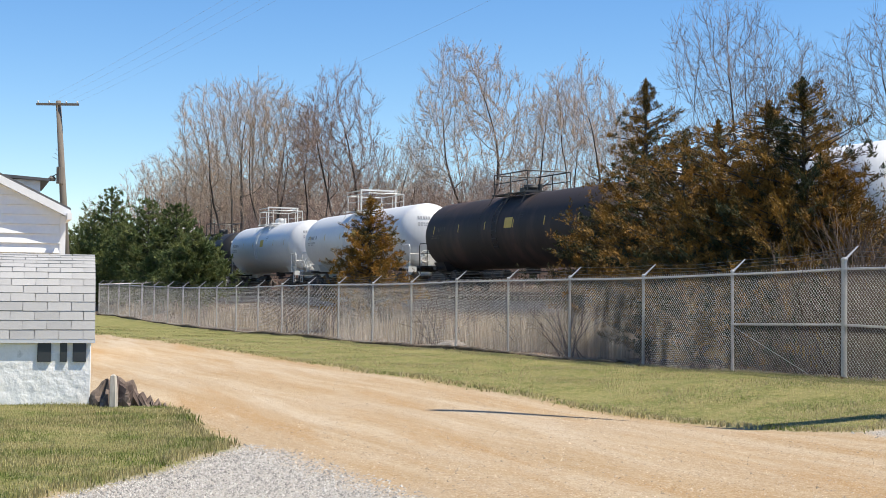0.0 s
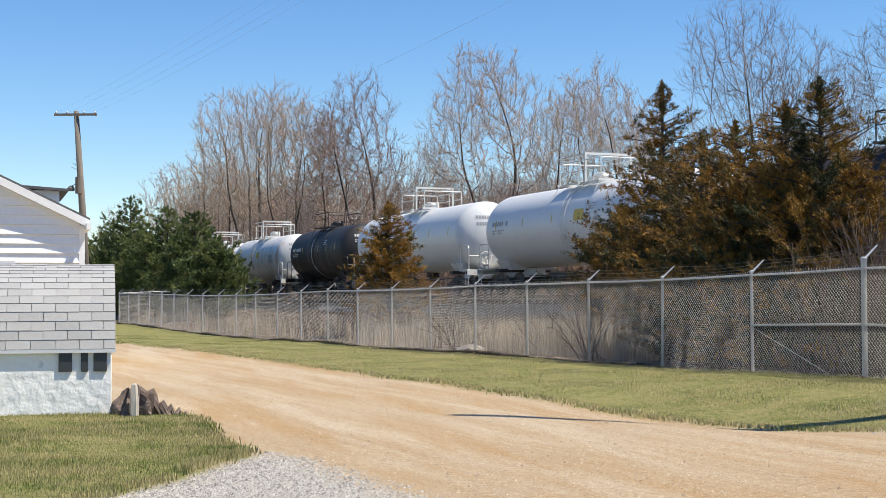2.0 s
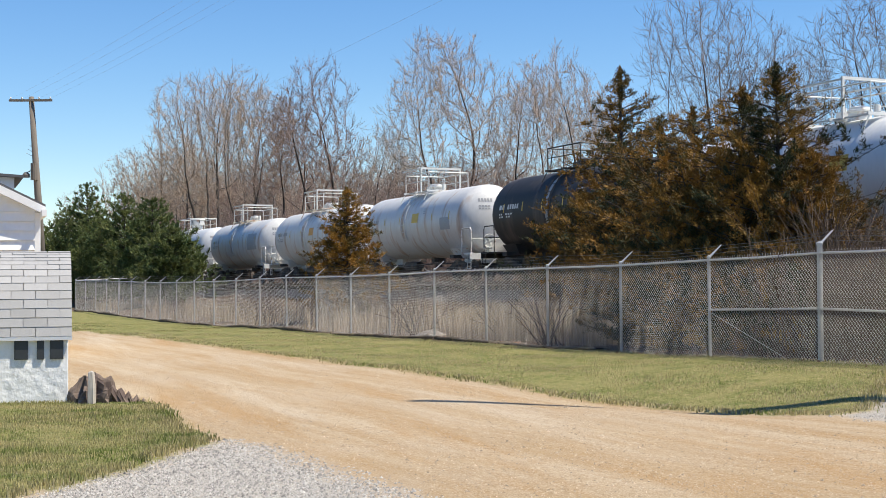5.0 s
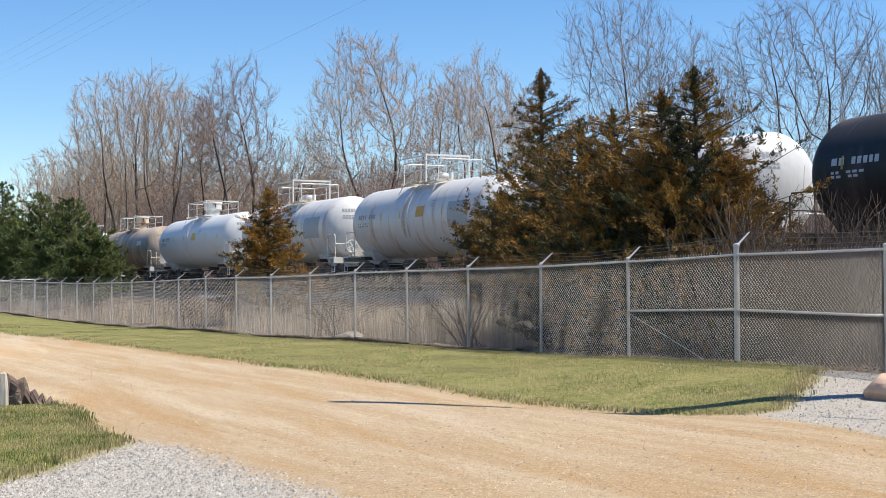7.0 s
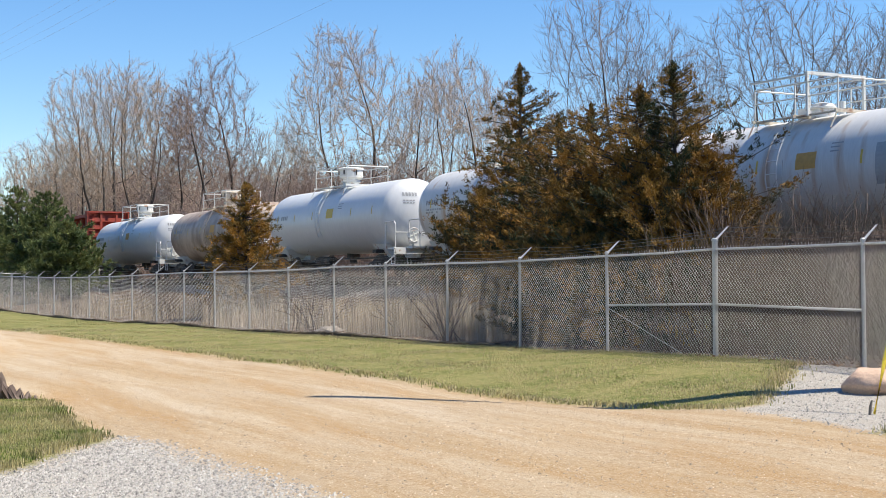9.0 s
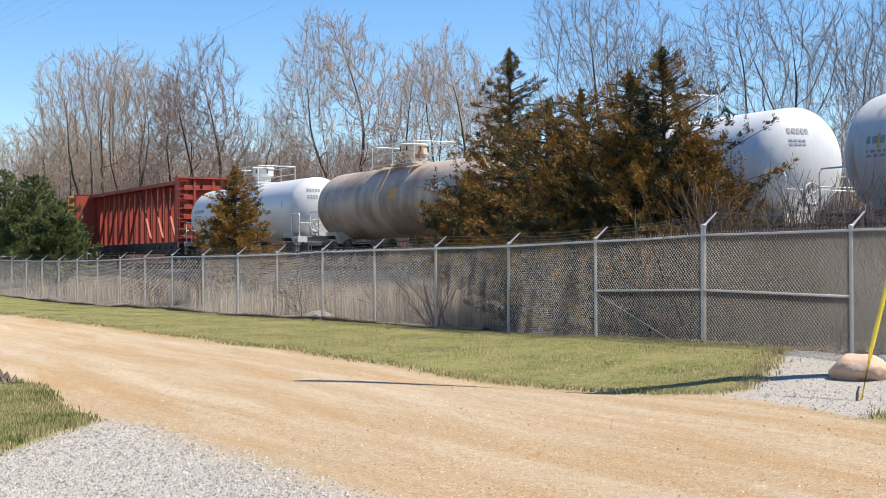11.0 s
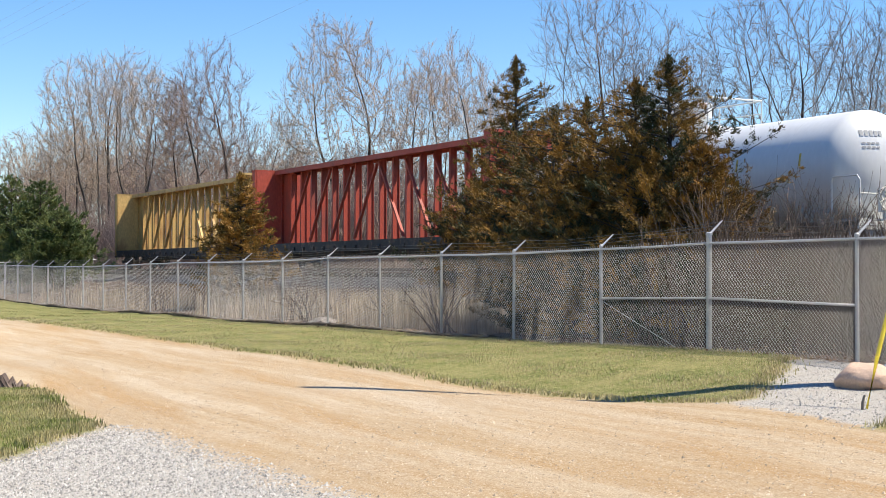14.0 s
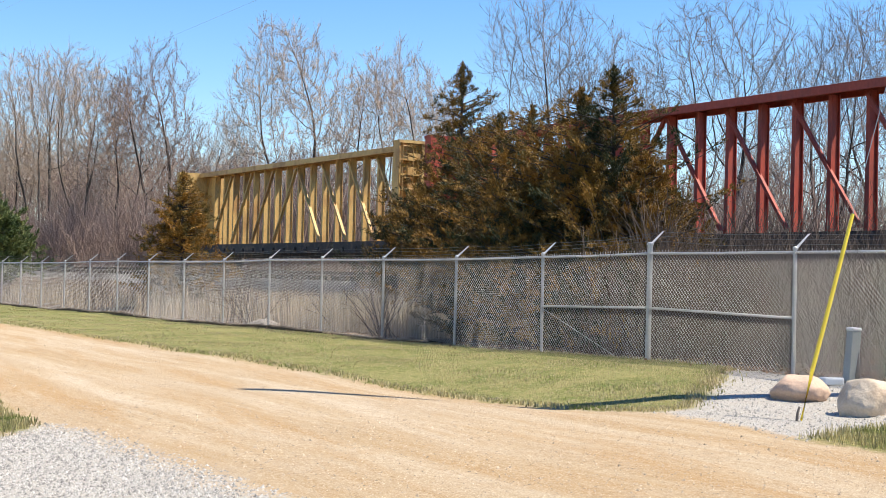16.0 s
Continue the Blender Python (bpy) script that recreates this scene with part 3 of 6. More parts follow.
ROAD_ZONE = [(-9, 40), (-4.7, 34), (0, 23.5), (2.5, 17.5), (4.5, 14.8), (6, 11.5), (7, 8.5), (0.5, 8.5), (-1.8, 13.6), (-3.5, 20)]
pebbles("road_pebbles", ROAD_ZONE, 9000, (-9, 7, 8.5, 40), "pebble", "loose tan pebbles on the dirt road", (0.004, 0.013))
pebbles("drive_gravel", DRIVE, 16000, (-4.6, 2.2, 8.6, 14.2), "pebble_grey", "loose crushed stone on the drive", (0.007, 0.016), 6)
pebbles("apron_gravel", APRON, 3500, (4.4, 9.5, 13.2, 21), "pebble_grey", "loose grey gravel round the boulders", (0.008, 0.02), 8)

# ------------------------------------------------------------------ chain-link fence
def fence():
    H, LAST = 1.83, 22
    fen = thing("chain_link_fence", "galvanised chain-link fence topped with angled barbed wire", "fence")
    pos = {k: FENCE_A + F_DIR * (BAY * k) for k in range(-2, LAST + 1)}
    pos[-1] = FENCE_A + F_DIR * (-BAY * 1.085)
    pos[-2] = FENCE_A + F_DIR * (-BAY * 2.1)
    arm_dir = (F_NOR * 0.72 + Vector((0, 0, 0.62))).normalized()
    tops = {}
    for k, p in pos.items():
        z = post_z(k)
        heavy = k == 0
        r = 0.046 if heavy else 0.030
        b = Build()
        lean = rnd.uniform(-0.012, 0.012)
        top = p + Vector((lean, 0, z + H + (0.12 if heavy else 0.02)))
        b.tube([p + Vector((0, 0, z - 0.3)), top], r, 10)
        b.tube([top, top + Vector((0, 0, 0.03)), top + Vector((0, 0, 0.05))], [r * 1.25, r * 1.2, r * 0.5], 10)
        for hz in (0.25, 0.75, 1.25, 1.7):
            b.tube([p + Vector((lean * hz / H, 0, z + hz - 0.008)), p + Vector((lean * hz / H, 0, z + hz + 0.008))], r * 1.12, 8)
        po = part("post", b, M["galv"], fen, "thicker terminal post" if heavy else "", smooth="auto")
        tops[k] = top
        a = Build()
        tip = top + arm_dir * 0.36
        sidev = F_DIR * 0.022
        a.prism([top - sidev, top + sidev, tip + sidev * 0.5, tip - sidev * 0.5], F_NOR.cross(F_DIR) * 0.0 + Vector((0.012, -0.02, 0.012)))
        a.tube([top, tip], [0.022, 0.012], 6)
        part("barb_arm", a, M["galv"], po)
    ks = sorted(pos)
    # top rail, slightly uneven, in one run of pipe
    b = Build()
    rail = []
    for k in ks:
        z = post_z(k) + H - 0.02
        rail.append(pos[k] + Vector((0, 0, z)))
        if k < LAST:
            mid = (pos[k] + pos[k + 1]) / 2
            rail.append(mid + Vector((0, 0, (post_z(k) + post_z(k + 1)) / 2 + H - 0.02 - rnd.uniform(0, 0.015))))
    b.tube(rail, 0.021, 8)
    part("top_rail", b, M["galv"], fen, smooth=True)
    for k in (-1, 0):
        p0, p1 = pos[k], pos[k + 1]
        b = Build().tube([p0 + Vector((0, 0, post_z(k) + (0.90 if k == 0 else 0.84))), p1 + Vector((0, 0, post_z(k + 1) + 0.90))], 0.021, 8)
        part("brace_rail", b, M["galv"], fen, smooth=True)
    b = Build().tube([pos[1] + Vector((0, 0, post_z(1) + 0.86)), pos[0] - F_DIR * -0.9 + Vector((0, 0, post_z(0) + 0.05))], 0.006, 5)
    part("truss_rod", b, M["galv"], fen)
    # barbed wires along the arms
    for j, s in enumerate((0.12, 0.24, 0.35)):
        b = Build()
        pts = []
        for k in ks:
            pts.append(tops[k] + arm_dir * s)
            if k < LAST:
                pts.append((tops[k] + tops[k + 1]) / 2 + arm_dir * s - Vector((0, 0, rnd.uniform(0.01, 0.05))))
        b.tube(pts, 0.0035, 3, cap=False)
        for i in range(len(pts) - 1):
            n = 10 if pts[i].y < 34 else 4
            for q in range(n):
                c = pts[i].lerp(pts[i + 1], (q + 0.5) / n)
                dv = Vector((rnd.uniform(-1, 1), rnd.uniform(-1, 1), rnd.uniform(-1, 1))).normalized() * 0.016
                b.poly([c - dv, c + dv, c + dv.orthogonal().normalized() * 0.004])
        part("barbed_wire", b, M["barb"], fen)
    # woven fabric: two families of slanting wires, a finger's width apart in depth
    for k in ks[:-1]:
        p0, p1 = pos[k], pos[k + 1]
        span = (p1 - p0).length
        b = Build()
        wv = []
        D, drop = 0.0717, H - 0.05
        far = p0.y > 45
        step = D * (2 if far else 1)
        rad = 0.0030 * (1.15 if far else 1.0)
        u = (p1 - p0) / span
        for fam in (1, -1):
            off = F_NOR * (-0.034 + 0.004 * fam)
            s = -drop
            while s < span + drop:
                # wire from (s, bottom) rising at 45 degrees
                a0, z0, a1, z1 = (s, 0.0, s + drop, drop) if fam > 0 else (s, drop, s + drop, 0.0)
                if a0 < 0:
                    k0 = (0 - a0) / (a1 - a0)
                    a0, z0 = 0, z0 + (z1 - z0) * k0
                if a1 > span:
                    k1 = (span - a0) / (a1 - a0)
                    a1, z1 = span, z0 + (z1 - z0) * k1
                if a1 - a0 > 0.02:
                    wv.append((a0, z0, a1, z1, off))
                s += step
        for a0, z0, a1, z1, off in wv:
            q0 = p0 + u * a0 + off + Vector((0, 0, post_z(k + a0 / span) + z0 + 0.03))
            q1 = p0 + u * a1 + off + Vector((0, 0, post_z(k + a1 / span) + z1 + 0.03))
            # sunlit slant drawn thicker, shaded slant thinner: the light contrast is in the radius
            b.tube([q0, q1], rad * (1.12 if z1 > z0 else 0.6), 4, cap=False)
        if p0.y < 45:
            s = 0.0
            while s < span:
                q = p0 + u * s + F_NOR * -0.034 + Vector((0, 0, post_z(k + s / span) + H - 0.02))
                b.tube([q, q + u * 0.012 + Vector((0, 0, 0.055))], 0.0034, 3, cap=False)
                s += D
        part("wire_mesh", b, M["wire"], fen, smooth=True)
    # return run at the far end
    c0 = pos[LAST]
    b = Build()
    for i in range(1, 4):
        q = c0 + F_NOR * (2.6 * i)
        b.tube([q + Vector((0, 0, -0.2 + gz(q.x, q.y))), q + Vector((0, 0, gz(q.x, q.y) + 1.9))], 0.03, 6)
    b.tube([c0 + Vector((0, 0, post_z(LAST) + H)), c0 + F_NOR * 8 + Vector((0, 0, post_z(LAST) + H + 0.3))], 0.021, 6)
    part("return_rail", b, M["galv"], fen)
    return fen


fence()


def foot_shadow_edge():
    """Low crumbling soil and thatch where verge meets fence foot, added dark as its shadow line."""
    rs = random.Random(77)
    b = Build()
    k = 2.2
    prev = None
    while k < 21.9:
        hgt = 0.085 + 0.045 * math.sin(k * 2.3) * math.sin(k * 0.9 + 1) + rs.uniform(-0.02, 0.02)
        off = -0.16 + 0.05 * math.sin(k * 1.7) + rs.uniform(-0.02, 0.02)
        c = FENCE_A + F_DIR * (BAY * k) + F_NOR * off
        z = gz(c.x, c.y) + 0.02
        ring = [c + F_NOR * 0.10 + Vector((0, 0, z - 0.06)), c + Vector((0, 0, z - 0.06)), c - F_NOR * 0.05 + Vector((0, 0, z + hgt * 0.75)), c - F_NOR * 0.02 + Vector((0, 0, z + hgt)), c + F_NOR * 0.55 + Vector((0, 0, z + 0.03))]
        i = len(b.v)
        b.v += ring
        if prev is not None:
            for q in range(4):
                b.f.append([prev + q, prev + q + 1, i + q + 1, i + q])
        prev = i
        k += 0.045
    tagged(part("foot_shadow_edge", b, M["soil"]), "added soil edge, coloured dark for the shadow line along the fence foot", "soil edge", kind="structure")


foot_shadow_edge()

# ------------------------------------------------------------------ railway track
def track():
    tr = thing("railway_track", "rusty steel rails on dark ties and grey ballast", "railway track", kind="structure")
    m0, m1 = TRACK_O - T_DIR * 45, TRACK_O + T_DIR * 260
    for sgn in (-1, 1):
        b = Build()
        prof = [(-0.07, -0.17), (0.07, -0.17), (0.07, -0.15), (0.012, -0.13), (0.012, -0.04), (0.036, -0.03), (0.036, 0.0), (-0.036, 0.0), (-0.036, -0.03), (-0.012, -0.04), (-0.012, -0.13), (-0.07, -0.15)]
        c = m0 + T_NOR * (sgn * 0.755)
        b.prism([c + T_NOR * x + Vector((0, 0, RAIL_Z + z)) for x, z in prof], m1 - m0)
        part("rail", b, M["rail"], tr)
    b = Build()
    s = 0.0
    while s < 200:
        c = m0 + T_DIR * s
        b.box((0, 0, 0), (2.6, 0.22, 0.17), Matrix.Translation(c + Vector((0, 0, RAIL_Z - 0.27))) @ Matrix.Rotation(TRACK_ANG, 4, "Z") @ Matrix.Rotation(rnd.uniform(-0.01, 0.01), 4, "Z"))
        s += 0.53
    tagged(part("ties", b, M["tie"], tr), kind="stuff")


track()

# ------------------------------------------------------------------ train cars
# Car space: x along the way of travel, y away from the road, z up from the rail.
ALL_CARS = []


def truck_parts(car, cx):
    tk = Build()
    for s in (-1, 1):
        y = s * 1.02
        tk.prism([(cx - 1.2, y, 0.52), (cx - 0.85, y, 0.62), (cx - 0.35, y, 0.82), (cx + 0.35, y, 0.82), (cx + 0.85, y, 0.62), (cx + 1.2, y, 0.52), (cx + 1.2, y, 0.38), (cx + 0.8, y, 0.40), (cx + 0.42, y, 0.24), (cx - 0.42, y, 0.24), (cx - 0.8, y, 0.40), (cx - 1.2, y, 0.38)], (0, s * 0.13, 0))
        for k in (-0.2, 0, 0.2):
            tk.tube([(cx + k, y + s * 0.15, 0.32), (cx + k, y + s * 0.15, 0.66)], 0.08, 8)
        for k in (-0.89, 0.89):
            tk.tube([(cx + k, y - s * 0.02, 0.46), (cx + k, y + s * 0.22, 0.46)], 0.11, 10)
    tk.box((cx, 0, 0.62), (0.42, 2.1, 0.3))
    truck = part("truck", tk, M["under"], car)
    for k in (-0.89, 0.89):
        w = Build()
        for s in (-1, 1):
            w.lathe([(s * 0.69, 0.40), (s * 0.69, 0.485), (s * 0.715, 0.49), (s * 0.72, 0.46), (s * 0.80, 0.455), (s * 0.83, 0.44), (s * 0.83, 0.38), (s * 0.79, 0.34), (s * 0.78, 0.16), (s * 0.84, 0.13), (s * 0.84, 0.02)], "y", 20, (cx + k, 0, 0.46))
        w.tube([(cx + k, -0.9, 0.46), (cx + k, 0.9, 0.46)], 0.08, 8)
        part("wheelset", w, M["wheel"], truck, smooth="auto")


def end_gear(car, xe, s, mat_name, sill_z=0.95):
    """Coupler, end sill, handrails and brake rigging beyond one tank head. s: +1 front, -1 rear."""
    b = Build()
    b.box((xe + s * 0.35, 0, 0.86), (0.9, 0.35, 0.3))
    b.tube([(xe + s * 0.6, 0, 0.86), (xe + s * 1.0, 0, 0.86)], 0.10, 8)
    b.box((xe + s * 0.98, 0.03, 0.86), (0.22, 0.26, 0.28))
    part("coupler", b, M["under"], car)
    p = Build()
    p.box((xe + s * 0.15, 0, 1.10), (0.5, 2.9, 0.06))
    p.box((xe + s * 0.42, 0, 1.0), (0.06, 2.9, 0.24))
    part("end_platform", p, M["under"] if mat_name == "black_metal" else M["white_metal"], car)
    if s > 0:
        w = Build()
        ring = [(xe + 0.52, -0.62 + 0.27 * math.cos(k * math.pi / 8), 1.62 + 0.27 * math.sin(k * math.pi / 8)) for k in range(17)]
        w.tube(ring, 0.022, 6)
        for k in range(4):
            a = k * math.pi / 2 + 0.4
            w.tube([(xe + 0.50, -0.62, 1.62), (xe + 0.52, -0.62 + 0.26 * math.cos(a), 1.62 + 0.26 * math.sin(a))], 0.014, 5)
        part("brake_wheel", w, M[mat_name], car)
        part("brake_housing", Build().box((xe + 0.42, -0.62, 1.55), (0.14, 0.30, 0.52)).tube([(xe + 0.42, -0.62, 1.05), (xe + 0.42, -0.62, 1.35)], 0.04, 8), M[mat_name], car)
    h = Build()
    for y in (-1.35, 1.35):
        h.tube([(xe - s * 0.55, y, 1.05), (xe - s * 0.55, y, 2.05), (xe - s * 0.5, y, 2.15), (xe + s * 0.28, y, 2.15), (xe + s * 0.36, y, 2.05), (xe + s * 0.36, y, 1.05)], 0.022, 6)
    h.tube([(xe + s * 0.40, -1.35, 1.72), (xe + s * 0.40, 1.35, 1.72)], 0.018, 6)
    for z in (0.5, 0.75):
        for y in (-1.4, 1.4):
            h.tube([(xe + s * 0.1, y, z), (xe + s * 0.42, y, z)], 0.015, 5)
    for y in (-1.4, 1.4):
        h.tube([(xe + s * 0.1, y, 0.48), (xe + s * 0.1, y, 1.1)], 0.015, 5)
        h.tube([(xe + s * 0.42, y, 0.48), (xe + s * 0.42, y, 1.1)], 0.015, 5)
    part("handrail", h, M[mat_name], car)


def tank_shape(L, R, zc, knuckle=0.52):
    """Profile of a welded tank: straight shell and ellipsoidal heads, centre at 0."""
    a = R * knuckle
    prof = []
    n = 12
    for i in range(n + 1):
        t = math.pi / 2 * i / n
        prof.append((-L / 2 + a - a * math.cos(t), max(R * math.sin(t), 0.02)))
    for k in range(1, 8):
        prof.append((-L / 2 + a + (L - 2 * a) * k / 8, R))
    for i in range(n + 1):
        t = math.pi / 2 * (1 - i / n)
        prof.append((L / 2 - a + a * math.cos(t), max(R * math.sin(t), 0.02)))
    return Build().lathe(prof, "x", 48, (0, 0, zc))


def on_shell(x0, x1, a0, a1, R, zc, lift=0.004, n=6):
    """A patch lying on the near side of the shell between heights given as angles (degrees above the level of the axis)."""
    b = Build()
    r = R + lift
    for i in range(n + 1):
        a = radians(a0 + (a1 - a0) * i / n)
        for x in (x0, x1):
            b.v.append(Vector((x, -r * math.cos(a), zc + r * math.sin(a))))
    for i in range(n):
        b.f.append([2 * i, 2 * i + 1, 2 * i + 3, 2 * i + 2])
    return b


def tank_car(label, u_rear, L, R, top, paint, gear="white_metal", dome="frame", marks="dark_mark", rust=False, patches=(), bands=(), placard="yellow_mark", tape="yellow_mark", rail_w=2.6, seed=0):
    rs = random.Random(seed + 100)
    zc = top - RAIL_Z - R
    car = thing("tank_car", label, "tank car", group="tank cars of the freight train")
    part("tank", tank_shape(L, R, zc), M[paint], car, smooth=True)
    # welded seams
    for k in (-0.36, -0.12, 0.12, 0.36):
        b = Build()
        x = L * k
        b.lathe([(x - 0.012, R - 0.01), (x - 0.008, R + 0.004), (x + 0.008, R + 0.004), (x + 0.012, R - 0.01)], "x", 48, (0, 0, zc))
        part("weld_seam", b, M[paint], car, smooth=True)
    # stub sills, saddles, belly
    for s in (-1, 1):
        x = s * (L / 2 - 1.2)
        part("stub_sill", Build().box((x, 0, 0.92), (2.9, 0.5, 0.36)), M[gear], car)
        part("saddle", Build().box((x - s * 0.3, 0, zc - R + 0.12), (0.9, 1.9, 0.4), taper=1.25), M[gear], car)
        part("body_bolster", Build().box((x - s * 0.3, 0, 1.02), (0.35, 2.75, 0.14)), M["under"], car)
    part("brake_pipe", Build().tube([(-L * 0.32, -0.55, 0.78), (L * 0.32, -0.55, 0.78)], 0.03, 6), M["under"], car)
    part("bottom_outlet", Build().lathe([(zc - R - 0.4, 0.16), (zc - R - 0.23, 0.16), (zc - R - 0.22, 0.3), (zc - R + 0.05, 0.3)], "z", 12, (0.2, 0, 0)), M["under"], car)
    part("brake_reservoir", Build().tube([(-L * 0.2, -0.4, 0.72), (-L * 0.08, -0.4, 0.72)], 0.2, 10), M["under"], car)
    g = M[gear]
    for s in (-1, 1):
        truck_parts(car, s * (L / 2 - 1.35))
        end_gear(car, s * L / 2, s, gear)
    # running platform on top with its railing
    zt = zc + R
    hw, hl = 0.95, rail_w / 2
    pm = g if gear == "black_metal" else M["cream_metal" if rust else "white_metal"]
    for s in (-1, 1):
        for k in range(3):
            part("walkway_board", Build().box((0, s * (0.55 + 0.16 * k), zt + 0.04 - 0.03 * k), (2 * hl, 0.13, 0.03)), pm, car)
    for x in (-hl, 0, hl):
        b = Build().box((x, 0, zt - 0.02), (0.06, 2 * hw + 0.2, 0.08))
        for s in (-1, 1):
            b.tube([(x, s * hw, zt), (x, s * (hw + 0.25), zt - 0.45)], 0.02, 5)
        part("walkway_bracket", b, pm, car)
    b = Build()
    rh = 0.80
    for s in (-1, 1):
        for x in (-hl, 0, hl):
            b.tube([(x, s * hw, zt - 0.02), (x, s * hw, zt + rh)], 0.022, 6)
        b.tube([(-hl, s * hw, zt + rh), (hl, s * hw, zt + rh)], 0.026, 6)
        b.tube([(-hl, s * hw, zt + rh * 0.55), (hl, s * hw, zt + rh * 0.55)], 0.018, 6)
    for x in (-hl, hl):
        b.tube([(x, -hw, zt + rh), (x, hw, zt + rh)], 0.026, 6)
    part("railing", b, g, car)
    # manway
    if dome == "round":
        d = Build()
        d.lathe([(zt - 0.1, 0.36), (zt + 0.18, 0.36), (zt + 0.20, 0.40), (zt + 0.28, 0.40), (zt + 0.30, 0.37), (zt + 0.36, 0.38), (zt + 0.40, 0.50), (zt + 0.42, 0.52), (zt + 0.72, 0.52), (zt + 0.74, 0.56), (zt + 0.80, 0.56), (zt + 0.84, 0.50), (zt + 0.86, 0.1)], "z", 24)
        dm = part("manway_housing", d, M["cream_metal"] if rust else M["white_metal"], car, smooth="auto")
        for k in range(6):
            a = k * math.pi / 3
            part("latch", Build().box((0.545 * math.cos(a), 0.545 * math.sin(a), zt + 0.62), (0.04, 0.04, 0.22)), M["under"], dm)
    else:
        d = Build()
        d.lathe([(zt - 0.1, 0.30), (zt + 0.20, 0.30), (zt + 0.21, 0.34), (zt + 0.26, 0.34), (zt + 0.27, 0.31), (zt + 0.34, 0.28), (zt + 0.38, 0.12)], "z", 20)
        d.tube([(0.55, 0.1, zt - 0.05), (0.55, 0.1, zt + 0.36)], 0.09, 10)
        d.box((-0.6, 0, zt + 0.14), (0.34, 0.3, 0.28))
        d.tube([(-0.6, 0, zt + 0.28), (-0.6, 0, zt + 0.4)], 0.05, 8)
        part("manway", d, g if gear == "black_metal" else M["white_metal"], car, smooth="auto")
        if dome == "tall":
            fr = Build()
            for s in (-1, 1):
                fr.box((0.45, s * 0.95, zt + 0.5), (0.07, 0.07, 1.1))
            fr.box((0.45, 0, zt + 1.03), (0.08, 1.97, 0.08))
            for s in (-1, 1):
                fr.box((-0.6, s * 0.95, zt + 1.0), (2.1, 0.05, 0.05))
            part("loading_frame", fr, g, car)
    # side ladder and top steps
    b = Build()
    xl = -0.25
    for x in (xl - 0.2, xl + 0.2):
        b.tube([(x, -(R + 0.08) * math.cos(radians(a)), zc + (R + 0.08) * math.sin(radians(a))) for a in range(-28, 80, 12)], 0.018, 5)
    for a in range(-24, 78, 12):
        y, z = -(R + 0.08) * math.cos(radians(a)), zc + (R + 0.08) * math.sin(radians(a))
        b.tube([(xl - 0.2, y, z), (xl + 0.2, y, z)], 0.012, 5)
    part("ladder", b, g if gear == "black_metal" else M[paint], car)
    # markings: plain bars on the near side
    bars = Build()
    xm = -L / 2 + R * 0.52 + 0.5
    for row, (a, wid, hgt) in enumerate(((6, 1.5, 7), (-2, 1.1, 2.5), (-6, 0.9, 2.5))):
        x = xm
        while x < xm + wid:
            w = rs.uniform(0.10, 0.2) if row == 0 else rs.uniform(0.05, 0.16)
            q = on_shell(x, x + w, a, a + hgt, R, zc, n=2)
            o = len(bars.v)
            bars.v += q.v
            bars.f += [[i + o for i in f] for f in q.f]
            x += w + (0.06 if rs.random() < 0.85 else 0.25)
    for row in range(3):
        q = on_shell(1.7, 1.7 + rs.uniform(0.25, 0.45), 24 - 4 * row, 25.3 - 4 * row, R, zc, n=2)
        o = len(bars.v)
        bars.v += q.v
        bars.f += [[i + o for i in f] for f in q.f]
    tagged(part("stencil_bars", bars, M[marks], car), kind="stuff")
    # bars on the front head
    hb = Build()
    a = R * 0.52
    for z, w, h in ((0.72, 0.62, 0.14), (0.52, 0.5, 0.05), (0.42, 0.44, 0.05)):
        y = -0.75
        while y < -0.75 + w:
            dy = 0.09
            pts = []
            for yy, zz in ((y, z), (y + dy, z), (y + dy, z + h), (y, z + h)):
                rr = min((yy * yy + zz * zz) / (R * R), 0.98)
                pts.append((L / 2 - a + a * math.sqrt(1 - rr) + 0.012, yy, zc + zz))
            hb.poly(pts)
            y += dy + 0.035
    tagged(part("end_stencil_bars", hb, M[marks], car), kind="stuff")
    for i, x in enumerate(np.linspace(-L / 2 + 1.6, L / 2 - 1.6, 6)):
        part("reflector_strip", on_shell(x, x + 0.07, 2, 15, R, zc, 0.005), M[tape], car)
    if placard:
        part("placard", on_shell(0.55, 1.25, 2, 18, R, zc, 0.006), M[placard], car)
    for x0, x1, a0, a1, mname in patches:
        part("paint_patch", on_shell(x0, x1, a0, a1, R, zc, 0.003, 10), M[mname], car)
    for x0, x1, mname in bands:
        part("band", Build().lathe([(x0, R - 0.01), (x0 + 0.002, R + 0.005), (x1 - 0.002, R + 0.005), (x1, R - 0.01)], "x", 48, (0, 0, zc)), M[mname], car, smooth="auto")
    ALL_CARS.append((car, u_rear - L / 2))
    return car


